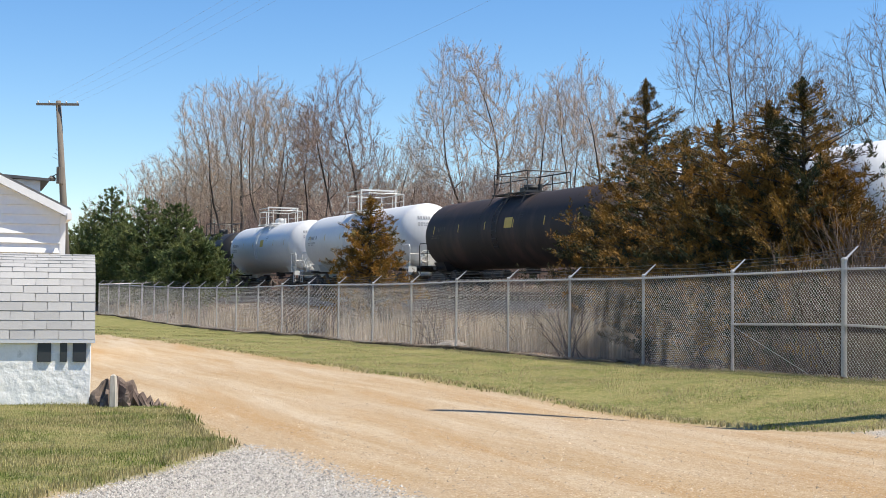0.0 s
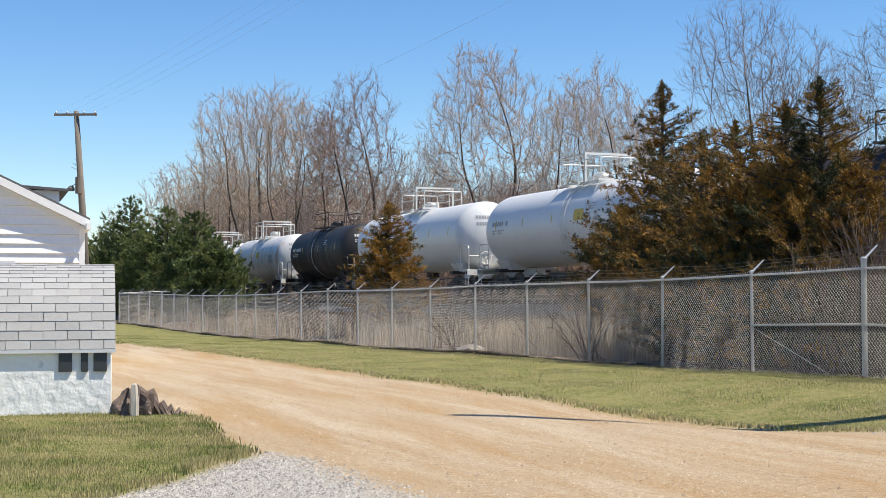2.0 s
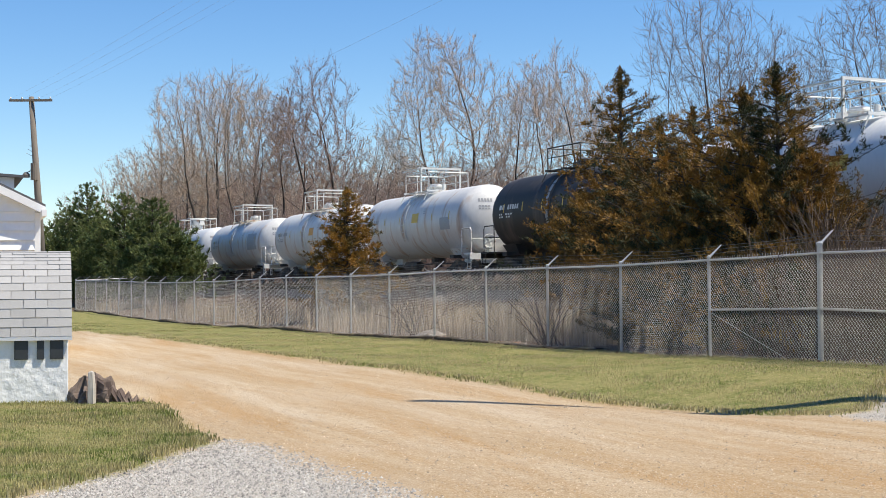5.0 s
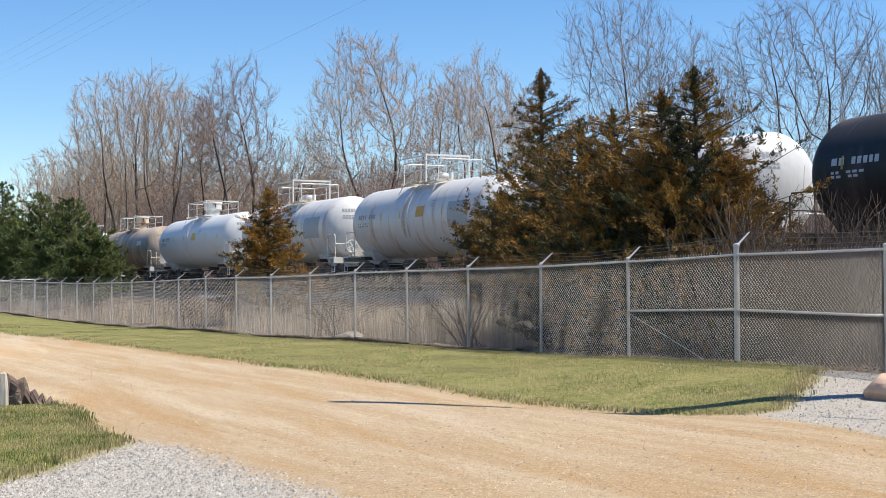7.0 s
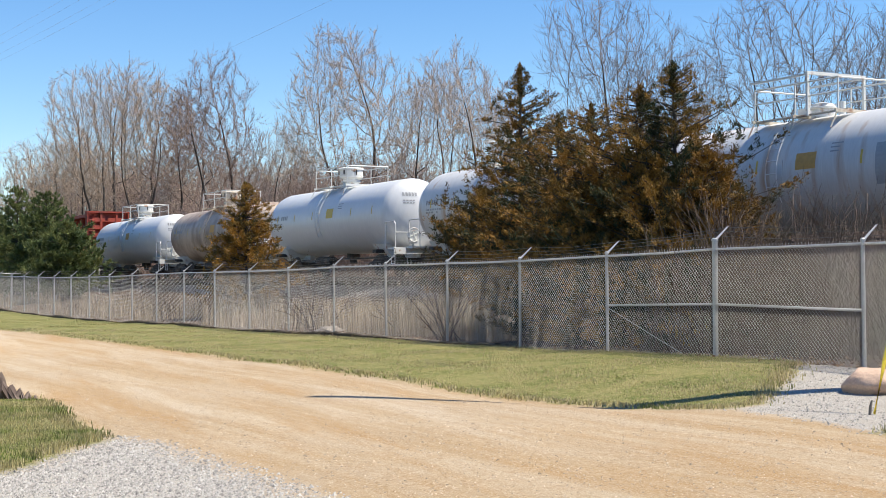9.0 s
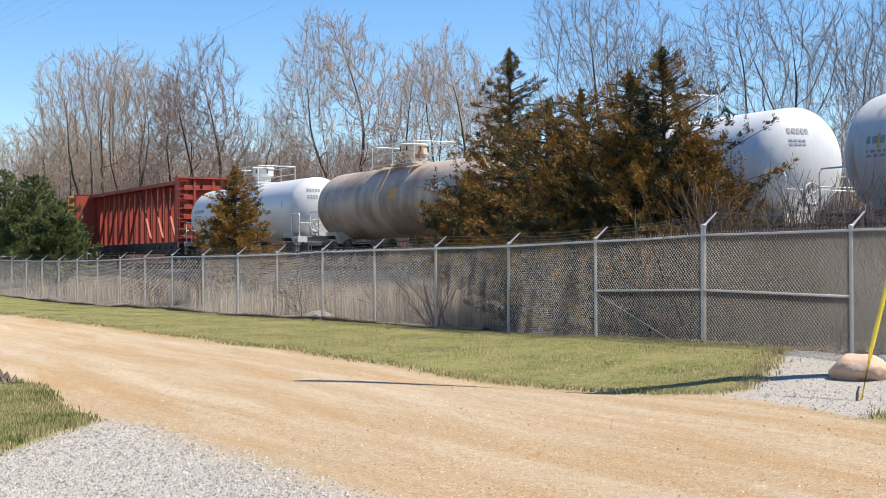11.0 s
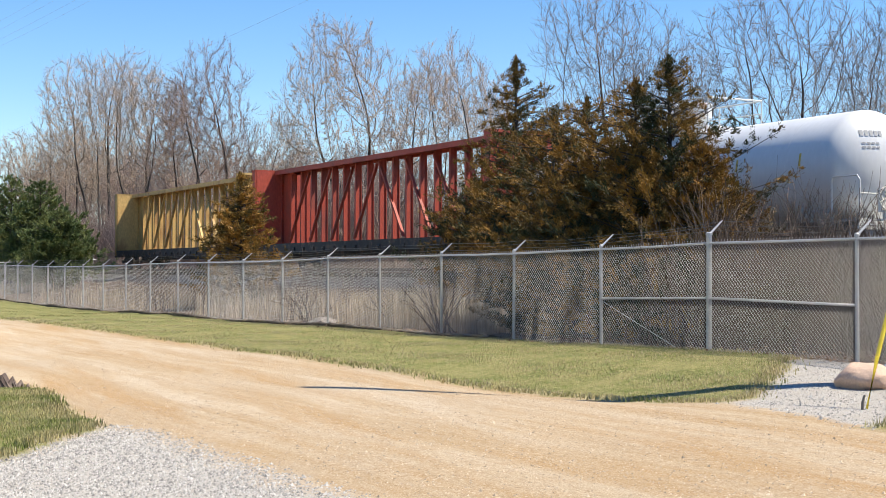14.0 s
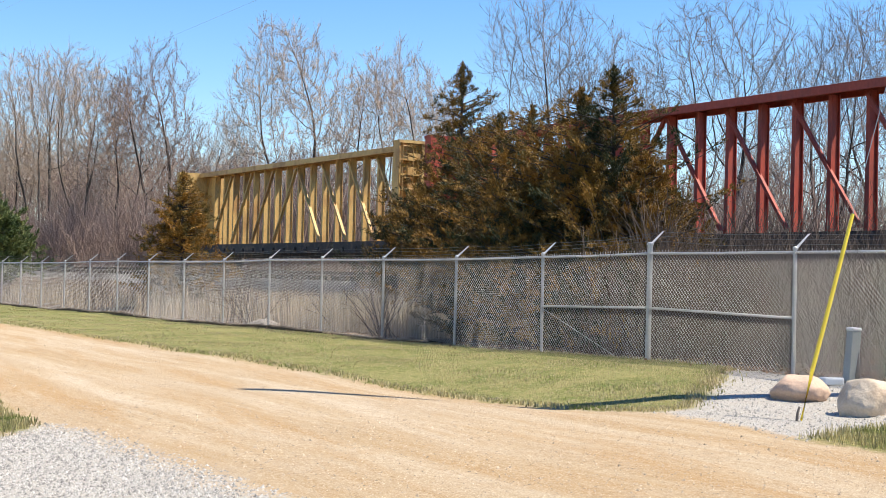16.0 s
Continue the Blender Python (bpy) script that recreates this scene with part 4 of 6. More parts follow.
def centerbeam_car(label, u_front, paint, seed):
    """Empty centre-beam flat car with end bulkheads."""
    L, W, top, deck = 22.6, 2.95, 4.72, 1.12
    car = thing("centerbeam_flatcar", label, "flat car", group="centre-beam flat cars of the freight train")
    P = M[paint]
    b = Build()
    b.box((0, 0, deck - 0.06), (L, 0.9, 0.1))
    for s in (-1, 1):
        b.box((0, s * (W / 2 - 0.06), deck - 0.20), (L, 0.12, 0.42))
    n = 34
    for i in range(n):
        x = -L / 2 + L * (i + 0.5) / n
        b.box((x, 0, deck - 0.1), (0.22, W - 0.2, 0.12))
    b.box((0, 0, deck - 0.35), (L, 0.5, 0.45))
    part("deck", b, M["under"], car)
    # end bulkheads: sheet, corner posts, ribs and shelves on the outer face
    for s in (-1, 1):
        xo = s * (L / 2)
        xi = xo - s * 0.42
        h = top - deck
        sh = part("bulkhead", Build().box((xi + s * 0.02, 0, deck + h / 2), (0.04, W - 0.04, h)), P, car)
        f = Build()
        for y in (-W / 2 + 0.04, W / 2 - 0.04):
            f.box((xi + s * 0.20, y, deck + h / 2 - 0.15), (0.40, 0.08, h + 0.3))
        f.box((xi + s * 0.22, 0, top - 0.05), (0.44, W + 0.02, 0.1))
        part("corner_post", f, P, sh)
        f = Build()
        for y in (-0.45, 0.62):
            f.box((xi + s * 0.21, y, deck + h / 2), (0.36, 0.14, h - 0.1))
        for k in range(6):
            z = deck + 0.25 + k * (h - 0.4) / 6
            f.box((xi + s * 0.20, 0, z), (0.34, W - 0.15, 0.06))
            f.box((xi + s * 0.34, -0.62 if k % 2 else -0.78, z + 0.13), (0.03, 0.9 if k % 2 else 0.6, 0.22))
            f.box((xi + s * 0.34, 0.55 if k % 2 else 0.72, z + 0.13), (0.03, 1.1 if k % 2 else 0.8, 0.22))
        part("rib", f, P, sh)
        ld = Build()
        for y in (-W / 2 + 0.12, -W / 2 + 0.55):
            ld.tube([(xo + s * 0.06, y, deck + 0.2), (xo + s * 0.06, y, top - 0.1)], 0.016, 5)
        for k in range(9):
            z = deck + 0.35 + k * 0.38
            ld.tube([(xo + s * 0.06, -W / 2 + 0.12, z), (xo + s * 0.06, -W / 2 + 0.55, z)], 0.014, 5)
        part("ladder", ld, P, sh)
        truck_parts(car, s * (L / 2 - 1.9))
        c = Build()
        c.box((xo + s * 0.3, 0, 0.88), (0.8, 0.4, 0.32))
        c.box((xo + s * 0.78, 0.02, 0.88), (0.24, 0.26, 0.28))
        c.tube([(xo + s * 0.1, -1.35, 1.0), (xo + s * 0.1, -1.35, 1.75), (xo + s * 0.35, -1.35, 1.8), (xo + s * 0.35, -0.7, 1.8)], 0.02, 6)
        part("coupler", c, M["under"], car)
    # centre beam: top chord, columns, diagonals
    xi = L / 2 - 0.45
    tc = part("top_chord", Build().box((0, 0, top - 0.06), (2 * xi, 0.98, 0.06)), P, car)
    part("cap_strip", Build().box((0, 0, top - 0.01), (2 * xi, 0.60, 0.05)), P, tc)
    for y in (-0.48, 0.48):
        part("chord_flange", Build().box((0, y, top - 0.13), (2 * xi, 0.03, 0.20)), P, tc)
        part("flange_lip", Build().box((0, y * 0.93, top - 0.22), (2 * xi, 0.10, 0.025)), P, tc)
    n = 18
    for i in range(n + 1):
        x = -xi + 2 * xi * i / n
        zl, zh = deck - 0.01, top - 0.2
        cb = Build()
        d0, d1 = 0.135, 0.12
        cb.prism([(x - 0.012, -d0, zl), (x - 0.012, d0, zl), (x - 0.012, d1, zh), (x - 0.012, -d1, zh)], (0.024, 0, 0))
        for sg in (-1, 1):
            cb.prism([(x - 0.07, sg * d0, zl), (x + 0.07, sg * d0, zl), (x + 0.06, sg * d1, zh), (x - 0.06, sg * d1, zh)], (0, sg * 0.02, 0))
        part("column", cb, P, car)
    for s in (-1, 1):
        xa = s * (xi - 2 * xi / n)
        part("end_panel", Build().box(((xa + s * xi) / 2, 0, (deck + top) / 2 - 0.1), (abs(xi - abs(xa)), 0.05, top - deck - 0.2)), P, car)
    # slanting braces on the near side, each across two bays, leaning towards the ends
    for i in range(1, n - 2, 2):
        xa = -xi + 2 * xi * i / n
        xb = xa + 4 * xi / n - 0.12
        za, zb = (top - 0.3, deck + 0.15) if i >= n / 2 else (deck + 0.15, top - 0.3)
        db = Build()
        db.prism([(xa - 0.055, -0.235, za), (xa + 0.055, -0.235, za), (xb + 0.055, -0.235, zb), (xb - 0.055, -0.235, zb)], (0, 0.015, 0))
        db.prism([(xa - 0.012, -0.235, za), (xa + 0.012, -0.235, za), (xb + 0.012, -0.235, zb), (xb - 0.012, -0.235, zb)], (0, 0.14, 0))
        part("diagonal_brace", db, P, car)
    # winches along the side sill
    for i in range(20):
        x = -xi + 2 * xi * (i + 0.5) / 20
        wb = Build().box((x, -W / 2 - 0.01, deck - 0.26), (0.18, 0.1, 0.16))
        wb.tube([(x - 0.12, -W / 2 - 0.05, deck - 0.26), (x + 0.12, -W / 2 - 0.05, deck - 0.26)], 0.035, 6)
        part("strap_winch", wb, M["under"], car)
    ALL_CARS.append((car, u_front + L / 2))
    return car


tank_car("white tank car with white railing", -157.0, 12.0, 1.5, 5.75, "white_tank", seed=1)
tank_car("dark brown tank car with black railing and yellow reflector strips", -138.8, 16.4, 1.5, 5.62, "brown_tank", gear="black_metal", marks="under", rail_w=3.0, seed=2)
tank_car("clean white tank car with a yellow placard", -121.1, 15.8, 1.53, 5.85, "white_tank", dome="tall", rail_w=3.2, seed=3)
tank_car("white tank car with faint streaks and white railing", -104.6, 14.6, 1.53, 5.85, "white_tank", dome="tall", rail_w=3.0, seed=4)
tank_car("black tank car with grey band and black railing", -91.9, 10.9, 1.48, 5.7, "black_tank", gear="black_metal", marks="pale_mark", placard="", bands=((-0.5, -0.3, "grey_patch"),), seed=5, rail_w=2.4)
tank_car("white tank car with tall loading frame", -77.8, 12.2, 1.48, 5.68, "white_rusty", dome="tall", patches=((3.6, 4.6, -14, 6, "grey_patch"),), seed=6)
tank_car("white tank car with rust-streaked top and grey patches", -63.6, 12.3, 1.48, 5.62, "white_rusty", dome="tall", rust=True, placard="orange_mark", patches=((3.2, 4.8, -18, 20, "grey_patch"),), seed=7, rail_w=3.0)
tank_car("rust-streaked white tank car with grey patches", -49.3, 12.4, 1.47, 5.6, "white_rusty", dome="tall", rust=True, placard="", patches=((3.0, 4.9, -16, 22, "grey_patch"),), seed=8, rail_w=3.0)
tank_car("white tank car with round manway housing", -34.0, 13.4, 1.47, 5.6, "white_tank", dome="round", marks="dark_mark", seed=9, rail_w=3.4)
tank_car("grimy tan tank car with round manway housing", -18.4, 13.7, 1.43, 5.45, "tan_tank", dome="round", rust=True, marks="dark_mark", placard="orange_mark", patches=((4.0, 5.0, 8, 20, "placard_white"),), seed=10, rail_w=3.6)
tank_car("white tank car with large round manway housing", -1.6, 14.9, 1.43, 5.52, "white_tank", dome="round", marks="dark_mark", placard="orange_mark", seed=11, rail_w=3.6)
centerbeam_car("empty red centre-beam flat car with end bulkheads", 0.0, "red_car", 1)
centerbeam_car("empty yellow centre-beam flat car with end bulkheads", 24.4, "yellow_car", 2)


def train_at(t):
    """Way of the red car's front bulkhead along the track."""
    return 13.3 + (12.5 - t) * 11.2 if t < 12.5 else 13.3 - (t - 12.5) * 10.95

# ------------------------------------------------------------------ trees
def grow(b_limb, b_twig, buds, rs, start, way, length, radius, level, depth, up=0.15, wob=0.18, kids=(9, 6, 5, 4), spread=(0.75, 0.7, 0.75, 0.8), tip_buds=2, bud=0.05, thin=0.0035):
    """A tapered, crooked branch and its children; thick ones go to the limbs, thin ones to the twigs."""
    n = 5 if level == 0 else (4 if level == 1 else (3 if level < depth else 2))
    pts, radii = [start.copy()], [radius]
    p, w = start.copy(), way.normalized()
    for i in range(n):
        w = (w + Vector((rs.gauss(0, wob), rs.gauss(0, wob), rs.gauss(0, wob) + up * (1.0, 2.2, 1.2, 0.5)[min(level, 3)])) * (0.6 if level == 0 else 1)).normalized()
        p = p + w * (length / n)
        pts.append(p.copy())
        radii.append(max(radius * (1 - (i + 1) / n * 0.82), thin))
    dst = b_limb if level <= 1 else b_twig
    dst.tube(pts, radii, 7 if level == 0 else (5 if level == 1 else 3), cap=False)
    if level >= depth:
        for _ in range(tip_buds):
            k = rs.uniform(0.3, 1) * n
            i = min(int(k), n - 1)
            c = pts[i].lerp(pts[i + 1], k - i)
            d1 = Vector((rs.gauss(0, 1), rs.gauss(0, 1), rs.gauss(0, 1))).normalized() * bud
            d2 = Vector((rs.gauss(0, 1), rs.gauss(0, 1), rs.gauss(0, 1))).normalized() * bud * 0.6
            buds.poly([c, c + d1, c + d1 * 0.5 + d2])
        return
    m = kids[level]
    for j in range(m):
        k = (0.28 if level == 0 else 0.2) + (0.72 if level == 0 else 0.8) * (j + rs.uniform(0.1, 0.9)) / m
        i = min(int(k * n), n - 1)
        c = pts[i].lerp(pts[i + 1], k * n - i)
        along = (pts[i + 1] - pts[i]).normalized()
        az = rs.uniform(0, 2 * math.pi)
        side = along.orthogonal().normalized()
        side.rotate(Matrix.Rotation(az, 3, along))
        sp = spread[level] * rs.uniform(0.6, 1.2)
        cw = along * math.cos(sp) + side * math.sin(sp)
        cl = length * (rs.uniform(0.38, 0.6) if level == 0 else rs.uniform(0.35, 0.6)) * (1.2 - 0.7 * k)
        cr = max(radii[i] * rs.uniform(0.38, 0.6), thin)
        grow(b_limb, b_twig, buds, rs, c, cw, cl, cr, level + 1, depth, up, wob, kids, spread, tip_buds, bud, thin)


def crown_points(rs, n, height, width, low, shape):
    """Places that the twigs reach for: an uneven crown, fuller towards its skin, made of a few overlapping lobes."""
    lobes = []
    for k in range(7):
        a = 2.4 * k + rs.uniform(0, 0.8)
        q = 0.0 if k == 0 else rs.uniform(0.35, 0.62)
        zc = low + (height - low) * (0.72 if k == 0 else rs.uniform(0.30, 0.80))
        flare = shape + (1 - shape) * math.sin(math.pi * min(1, (zc - low) / (height - low) * 0.85 + 0.15))
        rad = width * 0.5 * rs.uniform(0.46, 0.66) * (1.1 if k == 0 else 1)
        lobes.append((math.cos(a) * q * width * 0.5 * flare, math.sin(a) * q * width * 0.5 * flare, zc, rad, min(rad * rs.uniform(1.1, 1.7), height - zc)))
    out = []
    while len(out) < n:
        cx, cy, cz, rad, rz = rs.choice(lobes)
        v = Vector((rs.gauss(0, 1), rs.gauss(0, 1), rs.gauss(0, 1))).normalized() * (rs.random() ** 0.42)
        p = Vector((cx + v.x * rad, cy + v.y * rad, cz + v.z * rz))
        if p.z > low:
            out.append(p)
    return np.array([tuple(p) for p in out])


def grow_towards(rs, starts, goals, step=0.34, reach=5.0, near=0.62, rounds=110, lift=0.12, keep=0.75):
    """Branches that grow step by step towards the free places of the crown. Gives nodes and each node's parent."""
    P, par, way = [], [], []
    for stem in starts:
        last = -1
        for i, p in enumerate(stem):
            if i == 0 and P:
                last = 0
                continue
            P.append(np.array(p, float))
            par.append(last)
            d = P[-1] - P[last] if last >= 0 else np.array((0, 0, 1.0))
            way.append(d / (np.linalg.norm(d) + 1e-9))
            last = len(P) - 1
    G = goals.copy()
    dist = np.full(len(G), 1e9)
    who = np.zeros(len(G), int)

    def look_up(i0):
        for i in range(i0, len(P)):
            d = np.linalg.norm(G - P[i], axis=1)
            hit = d < dist
            dist[hit] = d[hit]
            who[hit] = i

    look_up(0)
    gr = np.random.RandomState(rs.randrange(10 ** 6))
    ends = {}
    for _ in range(rounds):
        live = dist < reach
        if not live.any():
            break
        n0 = len(P)
        for i in np.unique(who[live]):
            mine = live & (who == i)
            v = G[mine] - P[i]
            v = (v / (np.linalg.norm(v, axis=1)[:, None] + 1e-9)).mean(0)
            v = v / (np.linalg.norm(v) + 1e-9) + way[i] * keep + np.array((0, 0, lift)) + gr.normal(0, 0.10, 3)
            v = v / np.linalg.norm(v)
            tip_at = P[i] + v * step
            twins = ends.setdefault(int(i), [])
            if len(twins) > 2 or any(np.linalg.norm(tip_at - e) < step * 0.7 for e in twins):
                dist[mine] = 1e6
                continue
            twins.append(tip_at)
            P.append(tip_at)
            par.append(int(i))
            way.append(v)
        look_up(n0)
        stay = (dist > near) & (dist < 1e5)
        G, dist, who = G[stay], dist[stay], who[stay]
        if not len(G):
            break
    return P, par, way


def bare_tree(label, seed, width=8.0, low=4.5, shape=0.6, bark="bark", twig="twig", bud="bud", stems=1, goals=1100, sprays=3, tip_buds=2, budsize=0.07, tip=0.0075, far=False):
    """A leafless tree 16 m high: forked trunk, limbs that fill an uneven crown, fine twigs and opening buds."""
    H = 16.0
    rs = random.Random(seed)
    tr = thing("bare_tree", label, "tree", group="leafless trees behind the railway")
    starts = []
    for k in range(stems):
        a = 2 * math.pi * k / stems + rs.uniform(-0.4, 0.4)
        out = 0.0 if stems == 1 else rs.uniform(0.10, 0.24)
        top = low * rs.uniform(0.85, 1.15)
        n = int(top / 0.34)
        starts.append([(math.cos(a) * out * max(z, 0) + 0.10 * math.sin(z * 0.9 + k), math.sin(a) * out * max(z, 0) + 0.10 * math.cos(z * 0.7), z) for z in [-0.5 + (top + 0.5) * i / n for i in range(n + 1)]])
    step = 0.5 if far else 0.34
    P, par, way = grow_towards(rs, starts, crown_points(rs, goals, H, width, low, shape), step, near=step * 1.5)
    n = len(P)
    kids = [0] * n
    area = [0.0] * n
    for i in range(n - 1, -1, -1):
        if not kids[i]:
            area[i] = tip ** 1.9
        if par[i] >= 0:
            area[par[i]] += area[i]
            kids[par[i]] += 1
    rad = [min(a ** (1 / 1.9), 0.24) for a in area]
    limb, tw, bu = Build(), Build(), Build()
    for i in range(n):
        j = par[i]
        if j < 0:
            continue
        a, b = Vector(P[j]), Vector(P[i])
        r1 = min(rad[j], rad[i] * 1.25)
        if rad[i] > 0.032:
            limb.tube([a - (b - a) * 0.15, b], [r1 * (1.5 if j == 0 else 1), rad[i]], 6, cap=False)
        else:
            tw.tube([a, b], [r1, rad[i]], 3, cap=False)
        if rad[i] < tip * 3.6:
            for _ in range(sprays):
                w = Vector(way[i])
                sv = (w + Vector((rs.gauss(0, 0.42), rs.gauss(0, 0.42), rs.gauss(0.25, 0.3)))).normalized()
                ln = rs.uniform(0.35, 0.95)
                m = b + sv * ln * 0.5
                e = m + (sv + Vector((rs.gauss(0, 0.2), rs.gauss(0, 0.2), 0.25))).normalized() * ln * 0.5
                tw.tube([b, m, e], [tip * 0.85, tip * 0.75, tip * 0.6], 3, cap=False)
                for q in range(tip_buds):
                    c = m.lerp(e, rs.uniform(-0.6, 1))
                    d1 = Vector((rs.gauss(0, 1), rs.gauss(0, 1), rs.gauss(0, 1))).normalized() * budsize * rs.uniform(0.6, 1.2)
                    d2 = Vector((rs.gauss(0, 1), rs.gauss(0, 1), rs.gauss(0, 1))).normalized() * budsize * 0.6
                    bu.poly([c, c + d1, c + d1 * 0.5 + d2])
    part("trunk", limb, M[bark], tr, smooth=True)
    cr = part("crown", tw, M[twig], tr)
    if bu.v:
        tagged(part("bud_haze", bu, M[bud], cr), kind="stuff")
    return tr


TREES = [
    bare_tree("tall leafless tree with tan opening buds and fanning stems", 11, 9.0, 3.2, 0.55, stems=4, goals=1900, sprays=4, tip_buds=3, tip=0.0085, budsize=0.085),
    bare_tree("leafless tree with dense reddish-brown buds", 12, 7.6, 4.0, 0.6, bark="dark_bark", twig="twig_red", bud="bud_red", stems=2, goals=1700, sprays=4, tip_buds=3, tip=0.0085, budsize=0.085),
    bare_tree("tall leafless tree with dark forked trunk and pale buds", 13, 9.4, 5.6, 0.45, bark="dark_bark", stems=2, goals=1300, sprays=4, tip_buds=3, tip=0.008, budsize=0.085),
    bare_tree("slender leafless tree with pale tan buds", 14, 6.6, 4.6, 0.6, bark="dark_bark", stems=2, goals=1200, sprays=4, tip_buds=3, tip=0.008, budsize=0.085),
    bare_tree("spreading grey leafless tree with fine bare twigs", 15, 11.0, 3.4, 0.4, bark="dark_bark", twig="twig_grey", stems=3, goals=2300, sprays=3, tip_buds=0, tip=0.0065),
    bare_tree("dark leafless tree with crooked open limbs", 16, 10.5, 5.2, 0.5, bark="dark_bark", twig="twig_grey", stems=2, goals=1300, sprays=3, tip_buds=0, tip=0.008),
    bare_tree("distant leafless tree with tan twigs", 17, 9.0, 4.0, 0.6, stems=2, goals=800, sprays=3, tip_buds=2, budsize=0.14, tip=0.012, far=True),
    bare_tree("distant leafless tree with reddish twigs", 18, 8.0, 4.0, 0.6, twig="twig_red", bud="bud_red", stems=2, goals=800, sprays=3, tip_buds=2, budsize=0.14, tip=0.012, far=True),
]


def along_perp(s, perp):
    """A place by its way along the track and its distance from the road side."""
    return T_DIR * s + T_NOR * perp


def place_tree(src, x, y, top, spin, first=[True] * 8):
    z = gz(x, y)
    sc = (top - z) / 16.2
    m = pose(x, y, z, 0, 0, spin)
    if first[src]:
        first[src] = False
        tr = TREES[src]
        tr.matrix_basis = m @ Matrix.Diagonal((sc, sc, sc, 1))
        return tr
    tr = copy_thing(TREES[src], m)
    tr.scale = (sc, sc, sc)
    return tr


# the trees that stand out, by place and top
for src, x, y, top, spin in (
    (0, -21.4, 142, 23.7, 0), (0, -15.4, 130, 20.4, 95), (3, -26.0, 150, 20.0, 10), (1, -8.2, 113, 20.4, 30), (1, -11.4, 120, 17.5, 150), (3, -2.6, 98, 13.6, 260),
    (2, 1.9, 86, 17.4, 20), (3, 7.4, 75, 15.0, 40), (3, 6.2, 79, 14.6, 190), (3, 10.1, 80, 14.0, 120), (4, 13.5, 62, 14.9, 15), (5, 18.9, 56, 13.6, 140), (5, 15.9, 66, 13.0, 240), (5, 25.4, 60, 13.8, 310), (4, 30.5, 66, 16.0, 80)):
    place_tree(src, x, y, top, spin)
# the wood behind, lower than the trees in front
rt = random.Random(21)
for i in range(46):
    s = 42 + i * 3.5 + rt.uniform(-1.5, 1.5)
    p = along_perp(s, rt.uniform(40, 64))
    place_tree(rt.choice((1, 1, 3, 5, 1, 0)), p.x, p.y, 2 + 0.092 * p.length * rt.uniform(0.6, 1.05), rt.uniform(0, 360))
for i in range(56):
    s = 30 + i * 4.4 + rt.uniform(-2, 2)
    perp = rt.uniform(64, 115)
    p = along_perp(s * (1 + perp / 220), perp)
    place_tree(rt.choice((6, 7)), p.x, p.y, 2 + 0.088 * p.length * rt.uniform(0.65, 1.05), rt.uniform(0, 360))
for i in range(16):
    p = along_perp(150 + i * 7, rt.uniform(24, 34))
    place_tree(rt.choice((6, 7)), p.x - 8, p.y, 9 + rt.uniform(0, 4), rt.uniform(0, 360))


def thicket(name, label, spots, seed, height, material, stems=8, kids=(5, 4), group=""):
    """Many thin leafless stems growing from a strip of ground, in one mesh."""
    rs = random.Random(seed)
    b = Build()
    none = Build()
    for x, y, h in spots:
        z = gz(x, y) - 0.05
        for _ in range(stems):
            a, tilt = rs.uniform(0, 2 * math.pi), abs(rs.gauss(0.12, 0.18))
            grow(b, b, none, rs, Vector((x + rs.gauss(0, 0.25), y + rs.gauss(0, 0.25), z)), Vector((math.sin(tilt) * math.cos(a), math.sin(tilt) * math.sin(a), math.cos(tilt))), h * rs.uniform(0.6, 1.1), 0.009 + 0.005 * h, 1, 2, 0.05, 0.16, (0,) + kids, (0.5, 0.55, 0.6), 0)
    ob = part(name, b, M[material])
    return tagged(ob, label, "shrub", group, "stuff")


def strip(s0, s1, p0, p1, n, h0, h1, seed):
    rs = random.Random(seed)
    out = []
    for _ in range(n):
        p = along_perp(rs.uniform(s0, s1), rs.uniform(p0, p1))
        out.append((p.x, p.y, rs.uniform(h0, h1)))
    return out


# undergrowth beyond the track
thicket("undergrowth", "dense reddish-brown leafless undergrowth behind the track", strip(16, 190, 29.5, 40, 520, 2.5, 7.0, 31), 32, 5, "twig_red", 6, (7, 2))
thicket("brush", "tan leafless brush behind the track", strip(12, 190, 31, 46, 360, 2.2, 5.5, 33), 34, 5, "twig", 6, (8, 2))
thicket("far_brush", "dense brown leafless brush deep in the wood", strip(10, 330, 46, 75, 900, 4.0, 9.0, 39), 40, 6, "twig_red", 6, (6, 1))
thicket("track_brush", "tall brown leafless brush close behind the track", strip(60, 200, 29.5, 36, 430, 3.5, 8.0, 51), 52, 5, "twig_red", 6, (8, 2))
# scrub between fence and track
thicket("fence_scrub", "grey leafless scrub thick behind the chain-link fence", strip(8, 21.5, 15.9, 19.0, 190, 1.2, 2.7, 35), 36, 2, "shrub", 9, (8, 2))
# darker stems than the other scrub: the cedars' shade is in their colour
thicket("shade_scrub", "leafless scrub under the cedars, coloured dark for their shade", strip(18.5, 27, 16.2, 18.2, 60, 0.8, 1.7, 45), 46, 2, "shrub_dark", 7, (7, 2))
thicket("scrub", "thin grey leafless scrub behind the fence", strip(24, 75, 16.2, 20, 60, 0.8, 1.8, 37), 38, 2, "shrub", 5, (6, 3))


